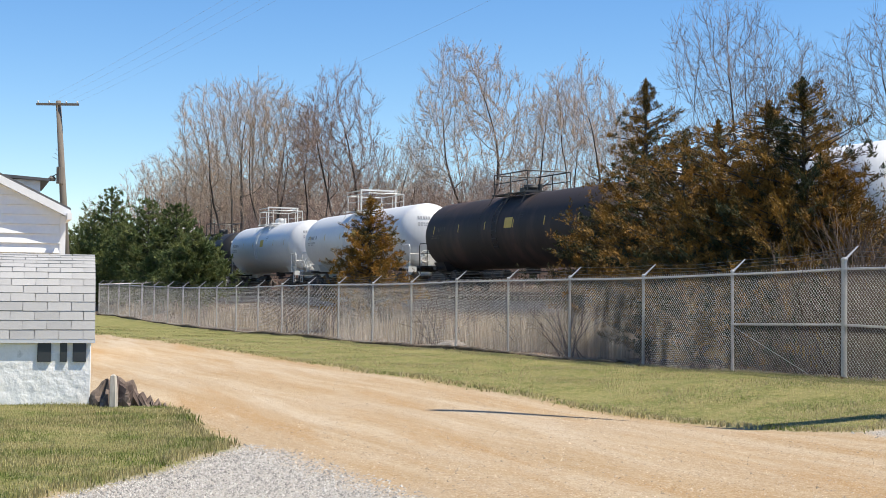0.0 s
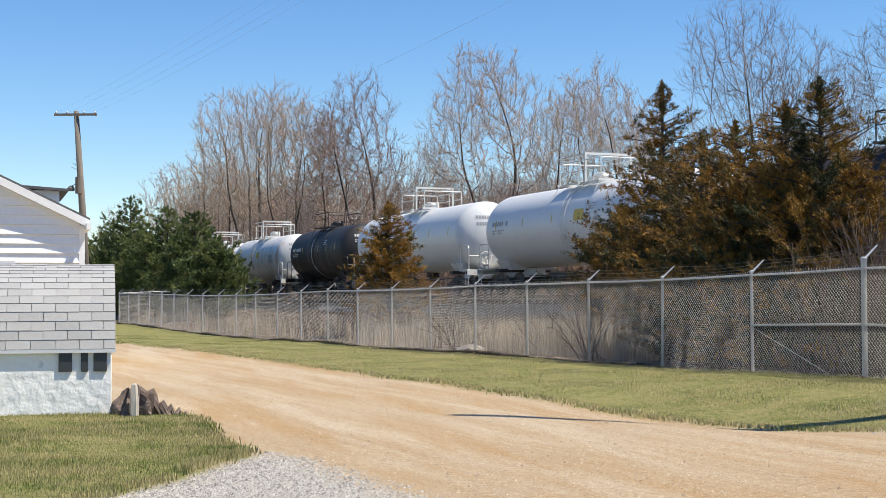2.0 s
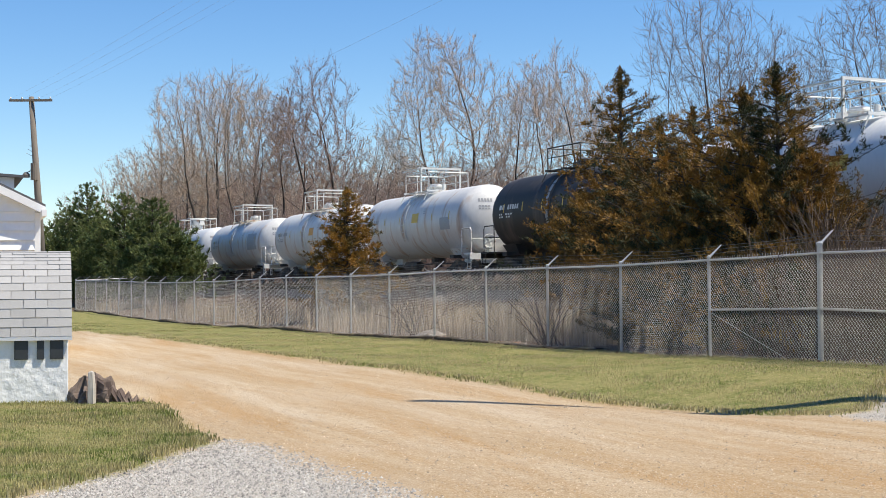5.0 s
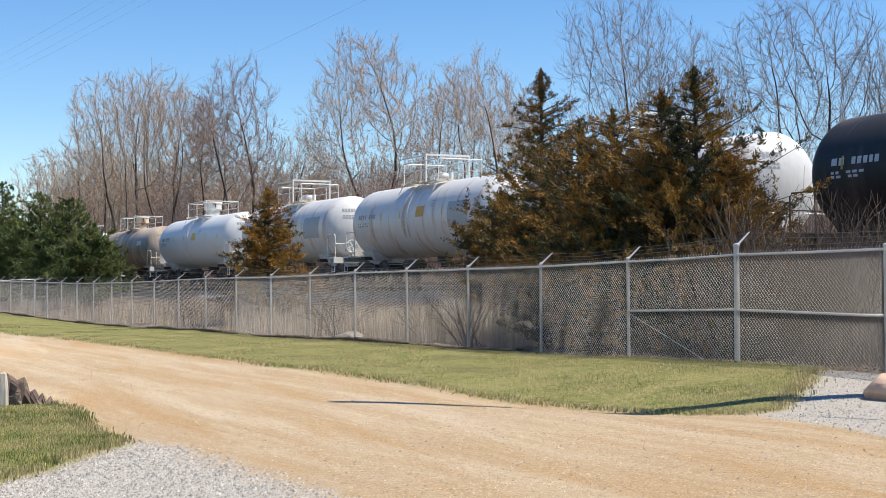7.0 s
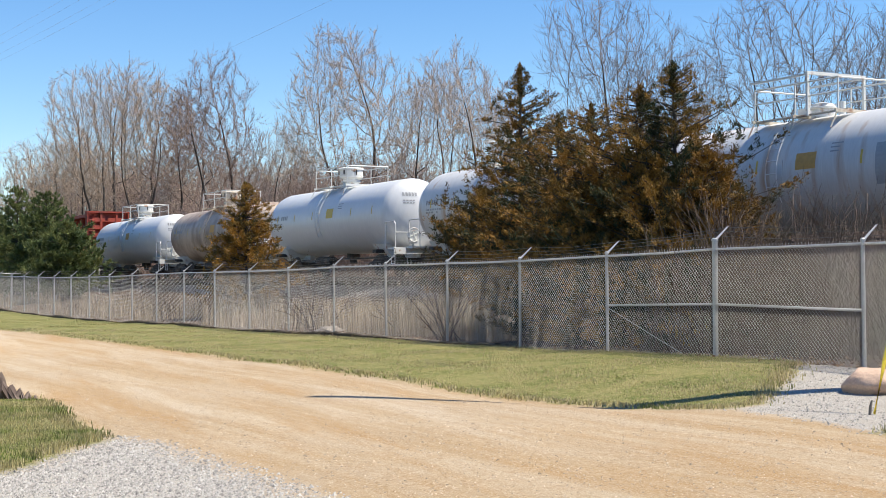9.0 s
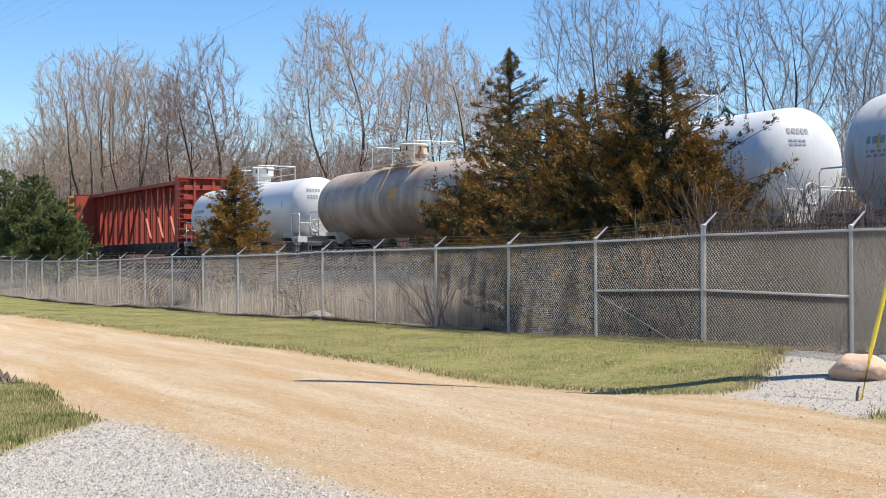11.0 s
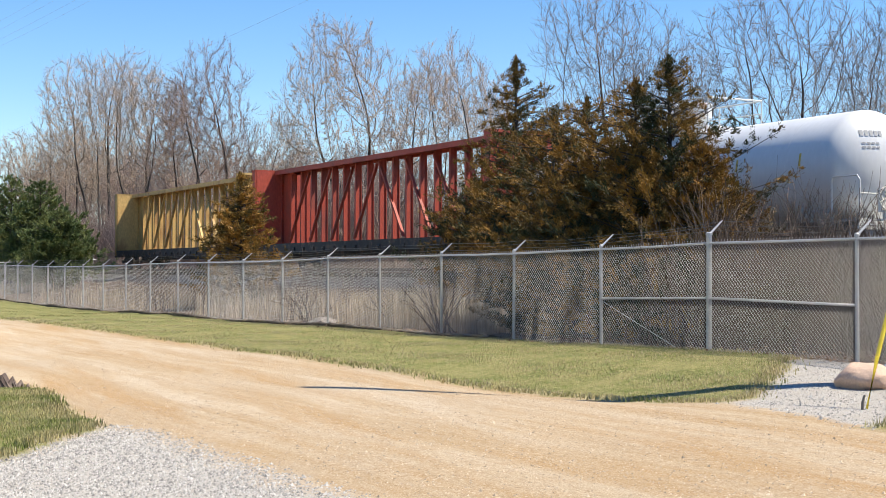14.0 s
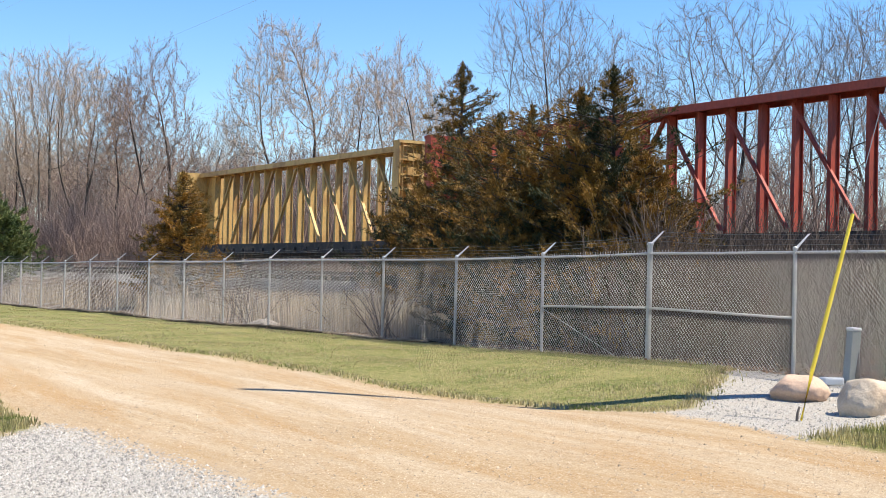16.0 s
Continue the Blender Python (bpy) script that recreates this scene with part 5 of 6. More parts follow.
def shrub(label, x, y, h, seed, stems=7):
    rs = random.Random(seed)
    sh = thing("leafless_shrub", label, "shrub", pose(x, y, gz(x, y)), "leafless shrubs along the fence")
    b, tw, none = Build(), Build(), Build()
    for _ in range(stems):
        a, tilt = rs.uniform(0, 2 * math.pi), rs.uniform(0.15, 0.85)
        grow(b, tw, none, rs, Vector((rs.gauss(0, 0.08), rs.gauss(0, 0.08), -0.05)), Vector((math.sin(tilt) * math.cos(a), math.sin(tilt) * math.sin(a), math.cos(tilt))), h * rs.uniform(0.6, 1.05), 0.014 + 0.004 * h, 1, 3, 0.01, 0.14, (0, 4, 2), (0.5, 0.6, 0.7), 0)
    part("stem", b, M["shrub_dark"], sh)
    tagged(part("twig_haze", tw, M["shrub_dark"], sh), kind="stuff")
    return sh


def at_fence(k, off):
    p = FENCE_A + F_DIR * (BAY * k) + F_NOR * off
    return p.x, p.y


for k, off, h, sd in ((5.75, 0.5, 2.0, 1), (3.45, 0.7, 2.2, 2), (3.15, 0.45, 1.5, 3), (3.7, 1.4, 2.3, 4), (4.6, 1.5, 1.7, 5), (0.4, 0.8, 1.9, 6)):
    shrub("grey leafless shrub growing through the chain-link fence", *at_fence(k, off), h, 60 + sd)


def tall_grass(name, label, spots, seed, h=(0.35, 1.15)):
    rs = random.Random(seed)
    b = Build()
    for x, y in spots:
        z = gz(x, y)
        for _ in range(14):
            px, py = x + rs.gauss(0, 0.18), y + rs.gauss(0, 0.18)
            a, hh = rs.uniform(0, 6.28), rs.uniform(*h)
            ln = abs(rs.gauss(0, 0.16)) * hh
            w = rs.uniform(0.004, 0.010)
            d = Vector((math.cos(a), math.sin(a), 0))
            e = Vector((-d.y, d.x, 0)) * w
            p0 = Vector((px, py, z - 0.03))
            p1 = p0 + d * ln * 0.3 + Vector((0, 0, hh * 0.6))
            p2 = p0 + d * ln + Vector((0, 0, hh))
            i = len(b.v)
            b.v += [p0 - e, p0 + e, p1 + e * 0.8, p1 - e * 0.8, p2]
            b.f += [[i, i + 1, i + 2, i + 3], [i + 3, i + 2, i + 4]]
    return tagged(part(name, b, M["dry_grass"]), label, "grass", kind="stuff")


rg = random.Random(41)
spots = [at_fence(rg.uniform(3.2, 5.6), rg.uniform(1.1, 3.2)) for _ in range(750)] + [at_fence(5.6 + 16.4 * (c + rg.gauss(0, 0.012)), rg.uniform(0.8, 4.0)) for c in [rg.random() for _ in range(18)] for _ in range(16)]
tall_grass("dry_tall_grass", "straw-coloured dry tall grass behind the fence", spots, 42)
# dead leaves drifted against the fence foot
b = Build()
for _ in range(3500):
    k = rg.choice((rg.uniform(-2, 8), rg.uniform(2.5, 6)))
    x, y = at_fence(k, rg.gauss(0.35, 0.5) if rg.random() < 0.75 else rg.uniform(0.2, 3))
    z = gz(x, y) + rg.uniform(0.01, 0.06)
    s = rg.uniform(0.025, 0.06)
    d1 = Vector((rg.gauss(0, 1), rg.gauss(0, 1), rg.gauss(0, 0.5))).normalized() * s
    d2 = Vector((rg.gauss(0, 1), rg.gauss(0, 1), rg.gauss(0, 0.5))).normalized() * s
    c = Vector((x, y, z))
    b.poly([c, c + d1, c + d1 + d2, c + d2])
tagged(part("dead_leaves", b, M["leaf_litter"]), "brown dead leaves drifted along the fence foot", "leaves", kind="stuff")


def conifer(name, label, x, y, top, width, seed, material, limbs=90, fans=8, droop=0.1, group="evergreens between fence and track", spray=(0.08, 0.15), power=1.05, ragged=0.4, per=10, base=0.0, lift=0.62, blades=5):
    """Evergreen: trunk, limbs, and a ragged crown of sprays set along side branchlets."""
    rs = random.Random(seed)
    z0 = gz(x, y)
    h = top - z0
    tr = thing(name, label, "tree", pose(x, y, z0, 0, 0, rs.uniform(0, 360)), group)
    tk, fo = Build(), Build()
    tk.tube([(0, 0, -0.3), (0, 0, h * 0.4), (0.03, 0.02, h * 0.75), (0.05, 0.03, h * 0.98)], [0.016 * h + 0.03, 0.012 * h, 0.006 * h, 0.008], 8)

    seeds = []

    def tuft(c, out, ln):
        seeds.append((c.x, c.y, c.z, out.x, out.y, out.z, ln))

    for i in range(limbs):
        k = ((i + rs.random()) / limbs) ** 0.9
        zb = base + (h - base) * k * 0.97
        r = width * (max(1 - k, 0.0) ** power) * (1 - ragged + 1.6 * ragged * rs.random() ** 1.3) * (0.7 + 0.3 * min(1, k * 5)) + 0.05
        az = i * 2.39996 + rs.uniform(-0.5, 0.5)
        tilt = lift * rs.uniform(0.4, 1.2) * (1 - 0.25 * k) - droop
        d = Vector((math.cos(az), math.sin(az), math.tan(min(tilt, 1.25)))).normalized()
        start = Vector((0, 0, max(zb - r * d.z * 0.6, 0.05)))
        ln = min(r / max(math.hypot(d.x, d.y), 0.35), r * 1.7, max((h - start.z) / max(d.z, 0.1), 0.15))
        end = start + d * ln
        tk.tube([start, start.lerp(end, 0.5), end], [0.010 + 0.012 * ln, 0.012, 0.004], 4, cap=False)
        nf = max(2, int(fans * (0.22 + 0.78 * min(1, (1 - k) * 2.2))))
        for j in range(nf):
            q = (j + rs.random()) / nf
            q = 0.10 + 0.90 * q ** 0.8
            c = start.lerp(end, q)
            side = Vector((rs.gauss(0, 0.6), rs.gauss(0, 0.6), rs.gauss(0.25, 0.45)))
            w = (d * 0.8 + side).normalized()
            bl = (0.03 + 0.42 * ln * (1 - 0.55 * q)) * rs.uniform(0.6, 1.2)
            for m in range(per):
                e = (m + rs.random()) / per
                tuft(c + w * bl * e + Vector((rs.gauss(0, 0.03), rs.gauss(0, 0.03), rs.gauss(0, 0.03))), (w * 0.8 + Vector((0, 0, 0.25))).normalized(), rs.uniform(*spray) * (1.15 - 0.4 * e) * (0.65 + 0.35 * min(1, (1 - k) * 3)))
    for m in range(60):
        e = m / 60
        tuft(Vector((0.05, 0.03, h * (0.88 + 0.11 * e))), Vector((rs.gauss(0, 0.6), rs.gauss(0, 0.6), 0.7 + e)).normalized(), 0.17 - 0.07 * e)
    # each tuft: a handful of slim blades of foliage
    S = np.repeat(np.array(seeds), blades, axis=0)
    rg2 = np.random.RandomState(seed)
    n = len(S)
    o2 = S[:, 3:6] + rg2.normal(0, 0.45, (n, 3))
    o2 /= np.linalg.norm(o2, axis=1)[:, None]
    l2 = (S[:, 6] * rg2.uniform(0.6, 1.3, n))[:, None]
    sd = np.cross(o2, rg2.normal(0, 1, (n, 3)))
    sd /= np.linalg.norm(sd, axis=1)[:, None] + 1e-9
    sd = sd * l2 * rg2.uniform(0.07, 0.15, n)[:, None]
    c = S[:, :3] + rg2.normal(0, 0.02, (n, 3))
    P = np.stack([c, c + o2 * l2 * 0.5 + sd, c + o2 * l2, c + o2 * l2 * 0.5 - sd], 1)
    me = bpy.data.meshes.new("crown")
    me.vertices.add(n * 4)
    me.vertices.foreach_set("co", P.ravel())
    me.loops.add(n * 4)
    me.loops.foreach_set("vertex_index", np.arange(n * 4))
    me.polygons.add(n)
    me.polygons.foreach_set("loop_start", np.arange(0, n * 4, 4))
    me.update(calc_edges=True)
    me.materials.append(M[material])
    part("trunk", tk, M["dark_bark"], tr)
    part("crown", me, None, tr)
    return tr


# the clump of red cedars near the fence
CEDAR_LABELS = ("tall bronze-green red cedar with a sparse pointed top", "tall rust-tinged red cedar with ragged outline", "bushy rust-coloured red cedar among taller ones", "low spreading bronze-green red cedar")
for x, y, top, w, sd, look_i, mt, pw, rg_ in (
    (5.5, 38.1, 7.5, 2.5, 71, 0, "cedar_b", 0.75, 0.7), (7.31, 28.4, 6.05, 2.3, 73, 1, "cedar_a", 0.5, 0.65), (6.07, 31.2, 5.5, 2.3, 72, 2, "cedar_b", 0.36, 0.7), (6.85, 29.8, 5.75, 2.1, 74, 2, "cedar_b", 0.42, 0.7),
    (6.05, 35.6, 5.75, 2.3, 78, 2, "cedar_a", 0.36, 0.7), (4.65, 40.2, 4.25, 2.0, 75, 3, "cedar_a", 0.6, 0.5), (5.7, 30.0, 3.6, 1.7, 77, 3, "cedar_a", 0.6, 0.5), (7.75, 27.6, 4.2, 1.7, 79, 3, "cedar_b", 0.65, 0.5), (5.3, 36.8, 3.6, 1.8, 80, 3, "cedar_b", 0.6, 0.5)):
    conifer("red_cedar", CEDAR_LABELS[look_i], x, y, top, w * 1.15, sd, mt, 175, 7, ragged=rg_, power=pw, per=12, blades=7, spray=(0.06, 0.12))
conifer("red_cedar", "small rust-coloured red cedar behind the fence", -2.95, 56.4, 5.5, 2.25, 76, "cedar_c", 170, 8, ragged=0.5, lift=0.4, power=0.7)
# low bushes added as dark filling for the shaded bays behind the fence
for x, y, top, w, sd in ((6.75, 26.3, 2.3, 1.1, 91), (6.15, 27.4, 2.2, 1.1, 94), (5.75, 28.4, 2.4, 1.2, 92), (5.3, 29.5, 2.3, 1.2, 95), (4.9, 30.6, 2.4, 1.3, 93), (7.2, 25.6, 2.2, 1.0, 96), (6.5, 28.2, 2.3, 1.2, 97), (5.95, 29.3, 2.3, 1.2, 98)):
    conifer("cedar_bush", "low bronze-green cedar bush added to darken the gap behind the fence", x, y, top, w, sd, "cedar_a", 70, 8, ragged=0.35, power=0.25)
# green pines further along
for x, y, top, w, sd in ((-17.0, 89, 7.2, 3.0, 81), (-20.5, 97, 8.1, 3.2, 82), (-26.1, 110, 9.8, 3.2, 83), (-28.5, 114, 8.2, 3.4, 84), (-15.0, 84.5, 5.2, 2.4, 85), (-23, 101, 6.6, 3.4, 86), (-31, 116, 6.2, 3.4, 87)):
    conifer("pine", "bushy green pine beside the track", x, y, top, w * 1.15, sd, "pine", 125, 8, droop=0.0, spray=(0.16, 0.30), power=0.5, ragged=0.45, per=9, blades=6)

# ------------------------------------------------------------------ low outbuilding with arched shingle roof
def outbuilding():
    D, XR = 18.25, -4.60
    XL = XR - 4.2
    ob = thing("outbuilding", "low white masonry outbuilding with arched grey shingle roof", "outbuilding", pose(-4.60, 18.25, 0, 0, 0, 15) @ pose(4.60, -18.25, 0))
    EZ = 0.90
    depth = 2.2
    wall = Build()
    T = 0.2
    wall.box(((XL + XR) / 2, D + T / 2, EZ / 2 - 0.1), (XR - XL, T, EZ + 0.22))
    wall.box((XR - T / 2, D + depth / 2 + 0.01, EZ / 2 - 0.1), (T, depth - 0.4, EZ + 0.22))
    wall.box((XL + T / 2, D + depth / 2 + 0.01, EZ / 2 - 0.1), (T, depth - 0.4, EZ + 0.22))
    wall.box(((XL + XR) / 2, D + depth - T / 2, EZ / 2 - 0.1), (XR - XL, T, EZ + 0.22))
    bevel(part("wall", wall, M["white_wall"], ob), 0.012)
    # roof curve from the eave to the crown, course by course
    sl = (0.96, 0.95, 0.94, 0.93, 0.87, 0.78, 0.72, 0.66, 0.5, 0.43, 0.36, 0.31, 0.25, 0.18)
    curve = [(-0.05, 0.0)]
    for s in sl:
        y0, z0 = curve[-1]
        curve.append((y0 + 0.127 * math.sqrt(1 - s * s), z0 + 0.127 * s))
    cy = curve[-1][0]
    full = curve + [(cy + (cy - y), z) for y, z in curve[-2::-1]]
    shell = Build()
    n = len(full)
    for x in (XL - 0.06, XR + 0.03):
        for y, z in full:
            shell.v.append(Vector((x, D + y + 0.02, EZ + z - 0.02)))
    for i in range(n - 1):
        shell.f.append([i, i + 1, n + i + 1, n + i])
    shell.f.append(list(range(n))[::-1])
    shell.f.append(list(range(n, 2 * n)))
    part("roof_deck", shell, M["shingle"], ob)
    part("drip_edge", Build().box(((XL + XR) / 2, D - 0.045, EZ - 0.025), (XR - XL + 0.1, 0.03, 0.05)), M["soffit"], ob)
    # shingle tabs on the courses that face the drive
    tabs = {}
    for i in range(len(curve) - 1):
        (y0, z0), (y1, z1) = curve[i], curve[i + 1]
        t = Vector((0, y1 - y0, z1 - z0)).normalized()
        nrm = Vector((0, -t.z, t.y))
        x = XR + 0.05
        first = 0.305 - (0.0 if i % 2 else 0.152)
        while x > XL - 0.04:
            w = first if first else 0.305
            first = None
            w = min(w, x - (XL - 0.06))
            key = (round(w, 3),)
            if key not in tabs:
                b = Build().box((-w / 2, 0, 0.065), (w - 0.007, 0.012, 0.135))
                tabs[key] = b.mesh("shingle", M["shingle"])
            o = new("shingle", tabs[key])
            o.parent = ob
            jig = rnd.uniform(-0.003, 0.003)
            o.matrix_basis = Matrix.Translation((x, D + y0 + nrm.y * 0.006 + 0.0, EZ + z0 + nrm.z * 0.006 + jig)) @ Matrix.Rotation(math.atan2(t.z, t.y) - math.pi / 2 - 0.065, 4, "X") @ Matrix.Rotation(rnd.uniform(-0.004, 0.004), 4, "Y")
            x -= w
    # plain bars where the house number hangs
    for x0, w in ((-5.27, 0.17), (-4.99, 0.09), (-4.83, 0.17)):
        bevel(part("number_bar", Build().box((x0 + w / 2, D - 0.015, 0.735), (w, 0.03, 0.26)), M["numeral"], ob, "dark raised bar"), 0.006)
    return ob


outbuilding()


def split_stump():
    rs = random.Random(3)
    st = thing("tree_stump", "weathered split tree stump beside the outbuilding", "stump", pose(-4.27, 18.2, gz(-4.3, 18.3)))
    bm = bmesh.new()
    bmesh.ops.create_icosphere(bm, subdivisions=4, radius=1.0)
    for v in bm.verts:
        p = v.co
        a = math.atan2(p.y, p.x)
        k = 1 + 0.22 * math.sin(a * 7 + 1) + 0.12 * math.sin(a * 13) + 0.3 * noise.noise(p * 2.2)
        v.co = Vector((p.x * 0.30 * k, p.y * 0.26 * k, max(p.z * 0.38 * (1 + 0.35 * noise.noise(p * 3)), -0.1)))
    me = bpy.data.meshes.new("stump_wood")
    bm.to_mesh(me)
    bm.free()
    me.materials.append(M["stump"])
    part("stump_wood", me, None, st)
    b = Build().tube([(0.06, -0.34, -0.02), (0.06, -0.33, 0.25), (0.05, -0.31, 0.45), (0.045, -0.31, 0.47)], [0.06, 0.055, 0.042, 0.012], 5)
    part("bleached_splinter", b, M["stump_pale"], st, "bleached upright splinter")
    b = Build()
    for k in range(5):
        x = 0.26 + 0.10 * k
        s = 0.14 * (1 - k * 0.16)
        b.tube([(x - s, rs.uniform(-0.1, 0.05), -0.03), (x, rs.uniform(-0.1, 0.05), s * 1.25), (x + s, rs.uniform(-0.1, 0.05), -0.03)], [s * 0.7, s * 0.75, s * 0.4], 7)
    part("root_flare", b, M["stump"], st)


split_stump()

# ------------------------------------------------------------------ white house, gable towards the road
def house():
    D = 30.0
    hs = thing("house", "white vinyl-sided house with shallow gable roof", "house", pose(-8.15, 30.0, 0, 0, 0, 19) @ pose(8.15, -30.0, 0))
    xr, xl = -8.15, -17.5            # wall corners
    xm = (xr + xl) / 2 - 0.6
    slope = (4.12 - 3.2) / 1.9       # roof pitch
    ez = 3.12
    def rz(x):
        return ez + slope * (min(x, 2 * xm - x) * -1 + xr) if x > xm else ez + slope * (xr - (2 * xm - x))
    ridge = ez + slope * (xr - xm)
    gable = [(xl, D, -0.2), (xr, D, -0.2), (xr, D, ez), (xm, D, ridge), (xl, D, ez)]
    part("wall", Build().prism(gable, (0, 9, 0)), M["siding"], hs)
    # clapboards over the gable end
    z = 0.3
    while z < ridge - 0.1:
        x1 = xr - 0.11 if z < ez else xr - (z - ez) / slope - 0.05
        x0 = xl if z < ez else 2 * xm - x1
        if x1 - x0 > 0.3:
            b = Build().prism([((x0), D - 0.004, z + 0.20), ((x0), D - 0.055, z), ((x0), D - 0.002, z + 0.006)], (x1 - x0, 0, 0))
            part("clapboard", b, M["siding"], hs)
        z += 0.203
    part("corner_board", Build().box((xr - 0.05, D - 0.02, ez / 2), (0.12, 0.06, ez)), M["siding"], hs)
    # roof slabs with deep rake overhang
    ov = 0.22
    for s in (1, -1):
        b = Build()
        xe = xr + 0.10 if s > 0 else 2 * xm - xr - 0.10
        ze = ez - slope * 0.10
        b.prism([(xe, D - ov, ze + 0.16), (xm, D - ov, ridge + 0.16), (xm, D - ov, ridge + 0.22), (xe, D - ov, ze + 0.22)], (0, 10.5, 0))
        part("roof", b, M["roof_dark"], hs)
        b = Build()
        b.prism([(xe, D - ov - 0.02, ze), (xm, D - ov - 0.02, ridge), (xm, D - ov - 0.02, ridge + 0.17), (xe, D - ov - 0.02, ze + 0.17)], (0, 0.03, 0))
        part("rake_board", b, M["siding"], hs)
        b = Build()
        b.prism([(xe, D - ov + 0.01, ze), (xm, D - ov + 0.01, ridge), (xm, D - ov + 0.01, ridge + 0.03), (xe, D - ov + 0.01, ze + 0.03)], (0, ov, 0))
        part("soffit", b, M["soffit"], hs)
    b = Build().box((xr + 0.06, D + 4.2, ez - 0.02), (0.1, 9.4, 0.14))
    part("gutter", b, M["siding"], hs)
    # cross wing behind, with its low roof and vent
    wing = Build().box((-9.6, D + 5, 3.4), (2.2, 3, 1.5))
    part("dormer_wall", wing, M["siding"], hs)
    part("dormer_roof", Build().prism([(-11.2, D + 3.3, 4.28), (-8.3, D + 3.3, 4.12), (-8.3, D + 3.3, 4.18), (-11.2, D + 3.3, 4.36)], (0, 3.6, 0)), M["roof_dark"], hs)
    part("vent_pipe", Build().tube([(-9.9, D + 3.8, 4.2), (-9.9, D + 3.8, 4.42), (-9.9, D + 3.8, 4.5)], [0.09, 0.09, 0.03], 10), M["black_metal"], hs)
    wz, wx = 2.02, -9.85
    win = part("window", Build().box((wx, D - 0.03, wz), (0.56, 0.05, 0.7)), M["soffit"], hs)
    part("pane", Build().box((wx, D - 0.06, wz - 0.02), (0.44, 0.02, 0.6)), M["glass_dark"], win)
    return hs


house()

# ------------------------------------------------------------------ utility poles and wires
def utility_pole(label, x, y, z, top, lean=(0, 0), arm=2.4, r=0.15, lamp=True, arm_ang=0.0):
    po = thing("utility_pole", label, "utility pole", pose(x, y, z))
    h = top - z
    tipv = Vector((lean[0], lean[1], h))
    part("pole_shaft", Build().tube([(0, 0, -0.5), tipv * 0.5, tipv], [r * 1.15, r, r * 0.72], 10), M["pole"], po, smooth=True)
    if not arm:
        return po
    R3 = Matrix.Translation(tipv - Vector((0, 0, 0.22))) @ Matrix.Rotation(arm_ang, 4, "Z")
    part("crossarm", Build().box((0, -0.14, 0), (arm, 0.10, 0.13), R3), M["pole"], po)
    for k in (-0.46, -0.2, 0.2, 0.46):
        c = R3 @ Vector((arm * k, -0.14, 0.06))
        part("insulator", Build().lathe([(0, 0.03), (0.06, 0.05), (0.1, 0.05), (0.14, 0.03)], "z", 8, c), M["white_metal"], po)
    if lamp:
        c = tipv * 0.655
        part("transformer", Build().tube([c + Vector((-0.05, -0.28, -0.5)), c + Vector((-0.05, -0.28, 0.45))], 0.2, 12), M["pole"], po, "dark cylinder on the shaft")
        lb = Build().tube([c + Vector((0, -0.1, 0.0)), c + Vector((-0.25, -0.2, 0.05)), c + Vector((-0.5, -0.25, -0.1))], 0.03, 6)
        lb.lathe([(-0.35, 0.2), (-0.2, 0.22), (-0.05, 0.1)], "z", 12, c + Vector((-0.5, -0.25, 0)))
        part("yard_light", lb, M["concrete"], po)
        wb = Build()
        for k in range(4):
            z1 = h * 0.72 + k * 0.22
            wb.tube([(tipv.x * 0.72, 0, z1), (tipv.x * 0.72 - 0.5 + 0.1 * k, -0.1, z1 + 0.25)], 0.012, 4)
        part("service_drop", wb, M["cable"], po)
    return po


utility_pole("weathered wooden utility pole with crossarm and yard light", -21.35, 80, 0.0, 12.4, (-0.85, 0), 2.45, 0.2)
utility_pole("wooden utility pole beside the gravel apron", 9.35, 16.55, 0.0, 16.3, (0, 0), 0, 0.2, False)


def cable(a, b, sag, r=0.012):
    pts = []
    a, b = Vector(a), Vector(b)
    for i in range(25):
        k = i / 24
        pts.append(a.lerp(b, k) - Vector((0, 0, sag * 4 * k * (1 - k))))
    ob = part("overhead_cable", Build().tube(pts, r, 4), M["cable"])
    return tagged(ob, "thin dark overhead power cable", "cable", "overhead cables")


for k in (-1.1, -0.4, 0.45, 1.1):
    cable((-22.2 + k, 79.9, 12.3), (9.3 + k * 0.2, 17.0 + k, 12.6), 0.5, 0.003)

cable((-22.6, 107, 12.0), (14.8, 17, 12.4), 0.4, 0.004)

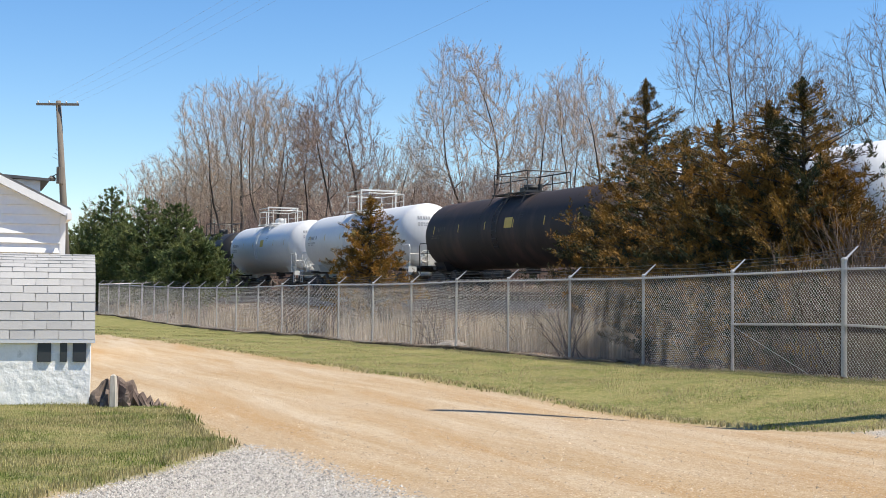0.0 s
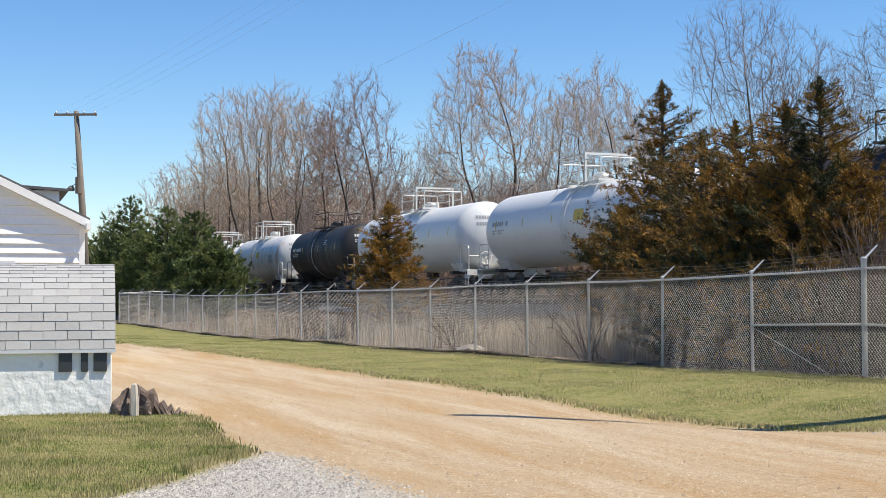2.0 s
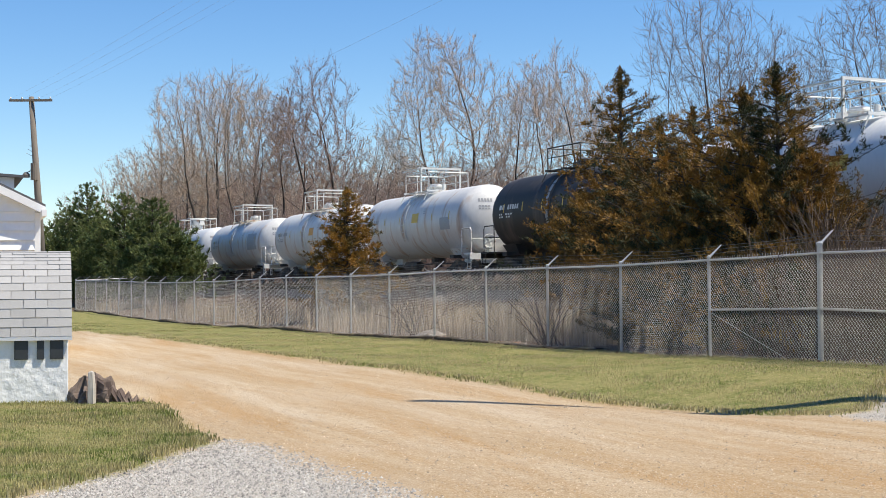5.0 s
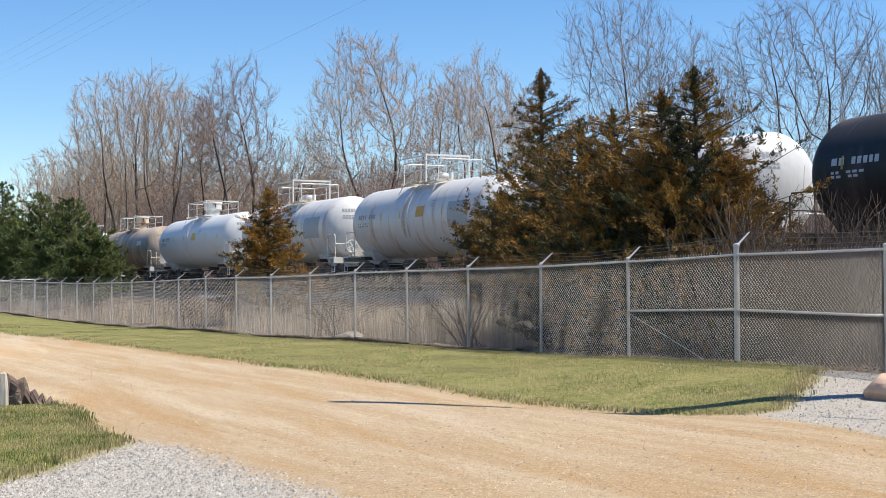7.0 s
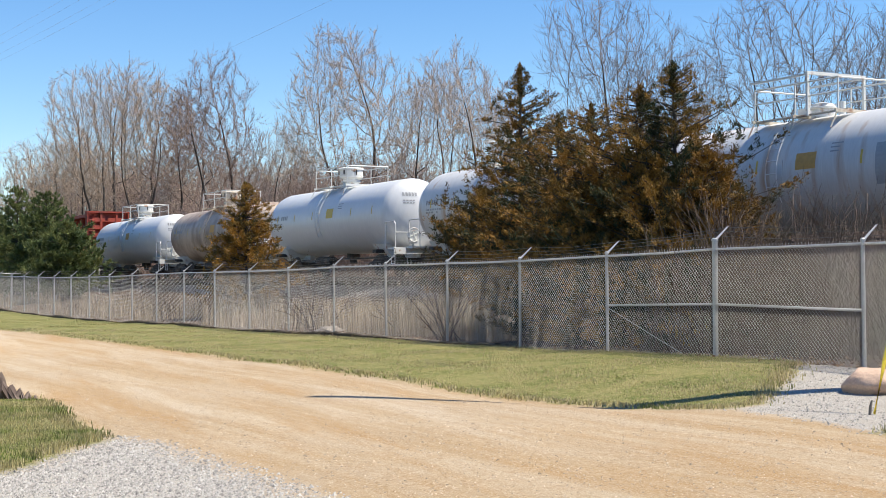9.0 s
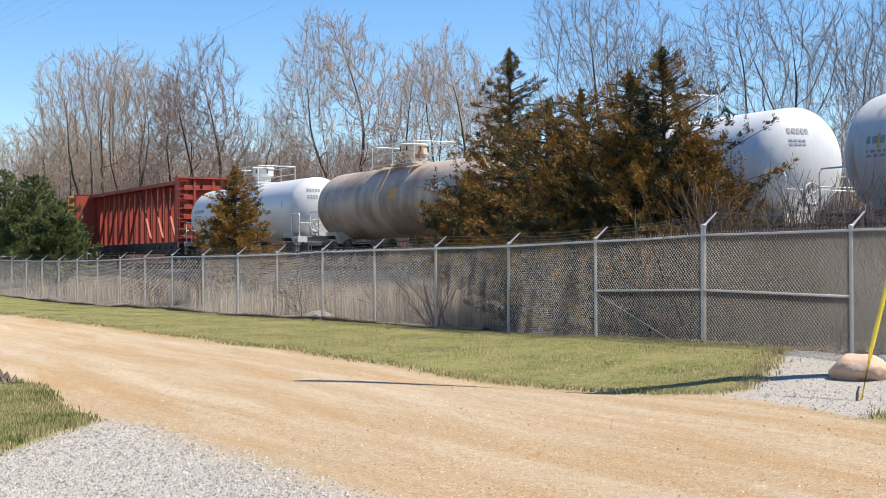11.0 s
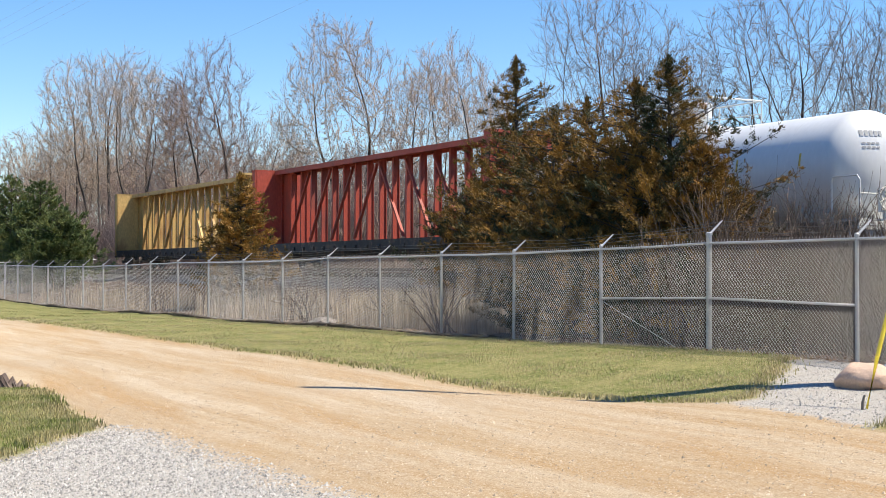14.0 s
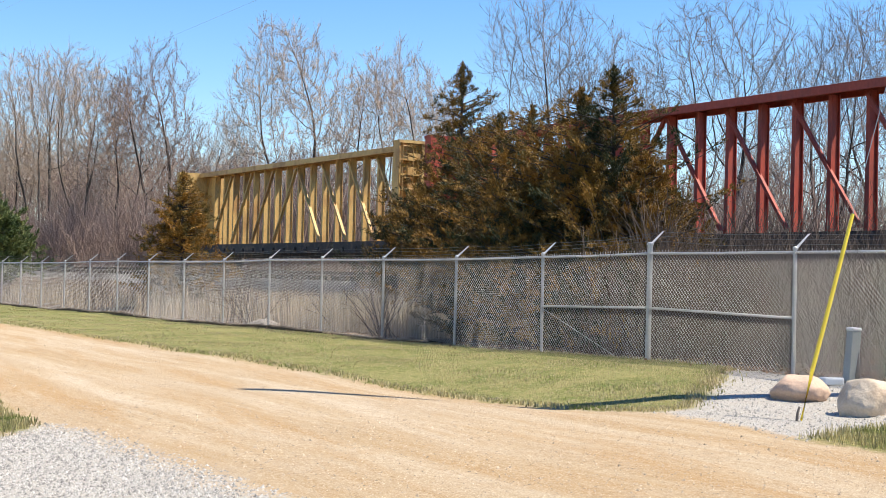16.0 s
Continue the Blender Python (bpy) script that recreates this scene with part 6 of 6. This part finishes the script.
# ------------------------------------------------------------------ boulders, marker, pedestal on the apron
def boulder(label, x, y, sx, sy, sz, seed, material):
    bm = bmesh.new()
    bmesh.ops.create_icosphere(bm, subdivisions=4, radius=1.0)
    off = Vector((seed * 3.1, seed * 1.7, 0))
    rs = random.Random(seed)
    cuts = []
    for _ in range(10):
        nv = Vector((rs.gauss(0, 1), rs.gauss(0, 1), rs.gauss(0.2, 0.8))).normalized()
        cuts.append((nv, rs.uniform(0.66, 0.92)))
    for v in bm.verts:
        p = v.co.copy()
        for nv, dd in cuts:
            ex = p.dot(nv) - dd
            if ex > 0:
                p -= nv * ex * 0.8
        p *= 1 + 0.10 * noise.noise(v.co * 1.6 + off) + 0.035 * noise.noise(v.co * 5 + off)
        v.co = Vector((p.x * sx, p.y * sy, p.z * sz))
    me = bpy.data.meshes.new("boulder")
    bm.to_mesh(me)
    bm.free()
    me.materials.append(M[material])
    me.polygons.foreach_set("use_smooth", [True] * len(me.polygons))
    ob = new("boulder", me)
    ob.matrix_basis = pose(x, y, gz(x, y) + sz * 0.45, 0, 0, seed * 40)
    return tagged(ob, label, "boulder", "boulders on the gravel apron")


boulder("rounded pinkish granite boulder on gravel", 6.70, 16.72, 0.42, 0.30, 0.21, 3, "rock_pink")
boulder("blocky pale limestone boulder on gravel", 6.93, 15.22, 0.36, 0.30, 0.31, 5, "rock_pale")
boulder("low half-buried boulder behind the fence", *at_fence(5.45, 0.5), 0.55, 0.4, 0.17, 7, "rock_grey")

mk = thing("utility_marker", "leaning yellow utility guy marker post", "marker post", pose(5.98, 14.87, gz(5.98, 14.87)))
part("marker_tube", Build().tube([(0, 0, -0.1), (0.19, 0.11, 0.57), (0.42, 0.24, 1.26), (0.77, 0.44, 2.33)], [0.02, 0.024, 0.024, 0.022], 10), M["yellow_post"], mk, smooth="auto")
part("anchor_clamp", Build().tube([(-0.03, 0, -0.05), (-0.02, 0, 0.08), (0.0, 0, 0.16)], [0.016, 0.018, 0.01], 8), M["pole"], mk, "rusty anchor clamp")
part("guy_wire", Build().tube([(0.77, 0.44, 2.33), (3.32, 1.72, 10.2)], 0.006, 5), M["cable"], mk)
pd = thing("pedestal", "grey-green plastic utility pedestal with white cap", "utility pedestal", pose(8.07, 18.28, gz(8.07, 18.28), 0, 4, 18))
bevel(part("pedestal_body", Build().box((0, 0, 0.37), (0.18, 0.14, 0.72), taper=0.85), M["pedestal"], pd), 0.012)
bevel(part("pedestal_cap", Build().box((0, 0, 0.75), (0.175, 0.14, 0.05)), M["pedestal_cap"], pd), 0.02)
part("pedestal_door", Build().prism([(0.01, -0.078, 0.05), (0.08, -0.078, 0.05), (0.05, -0.072, 0.45)], (0, 0.01, 0)), M["concrete"], pd)
vb = thing("valve_box", "flat white plastic valve box lid on the gravel", "valve box", pose(7.79, 18.25, gz(7.79, 18.25)))
bevel(part("valve_lid", Build().box((0, 0, 0.05), (0.28, 0.22, 0.10)), M["pedestal_cap"], vb), 0.02)


# ------------------------------------------------------------------ what moves
def motions():
    for car, u in ALL_CARS:
        rows = []
        for t in (0, 2, 4, 6, 8, 10, 12.5, 14.3, 16):
            p = TRACK_O + T_DIR * (train_at(t) + u)
            rows.append((t, pose(p.x, p.y, RAIL_Z, 0, 0, math.degrees(TRACK_ANG) - 90)))
        walk(car, rows)


motions()
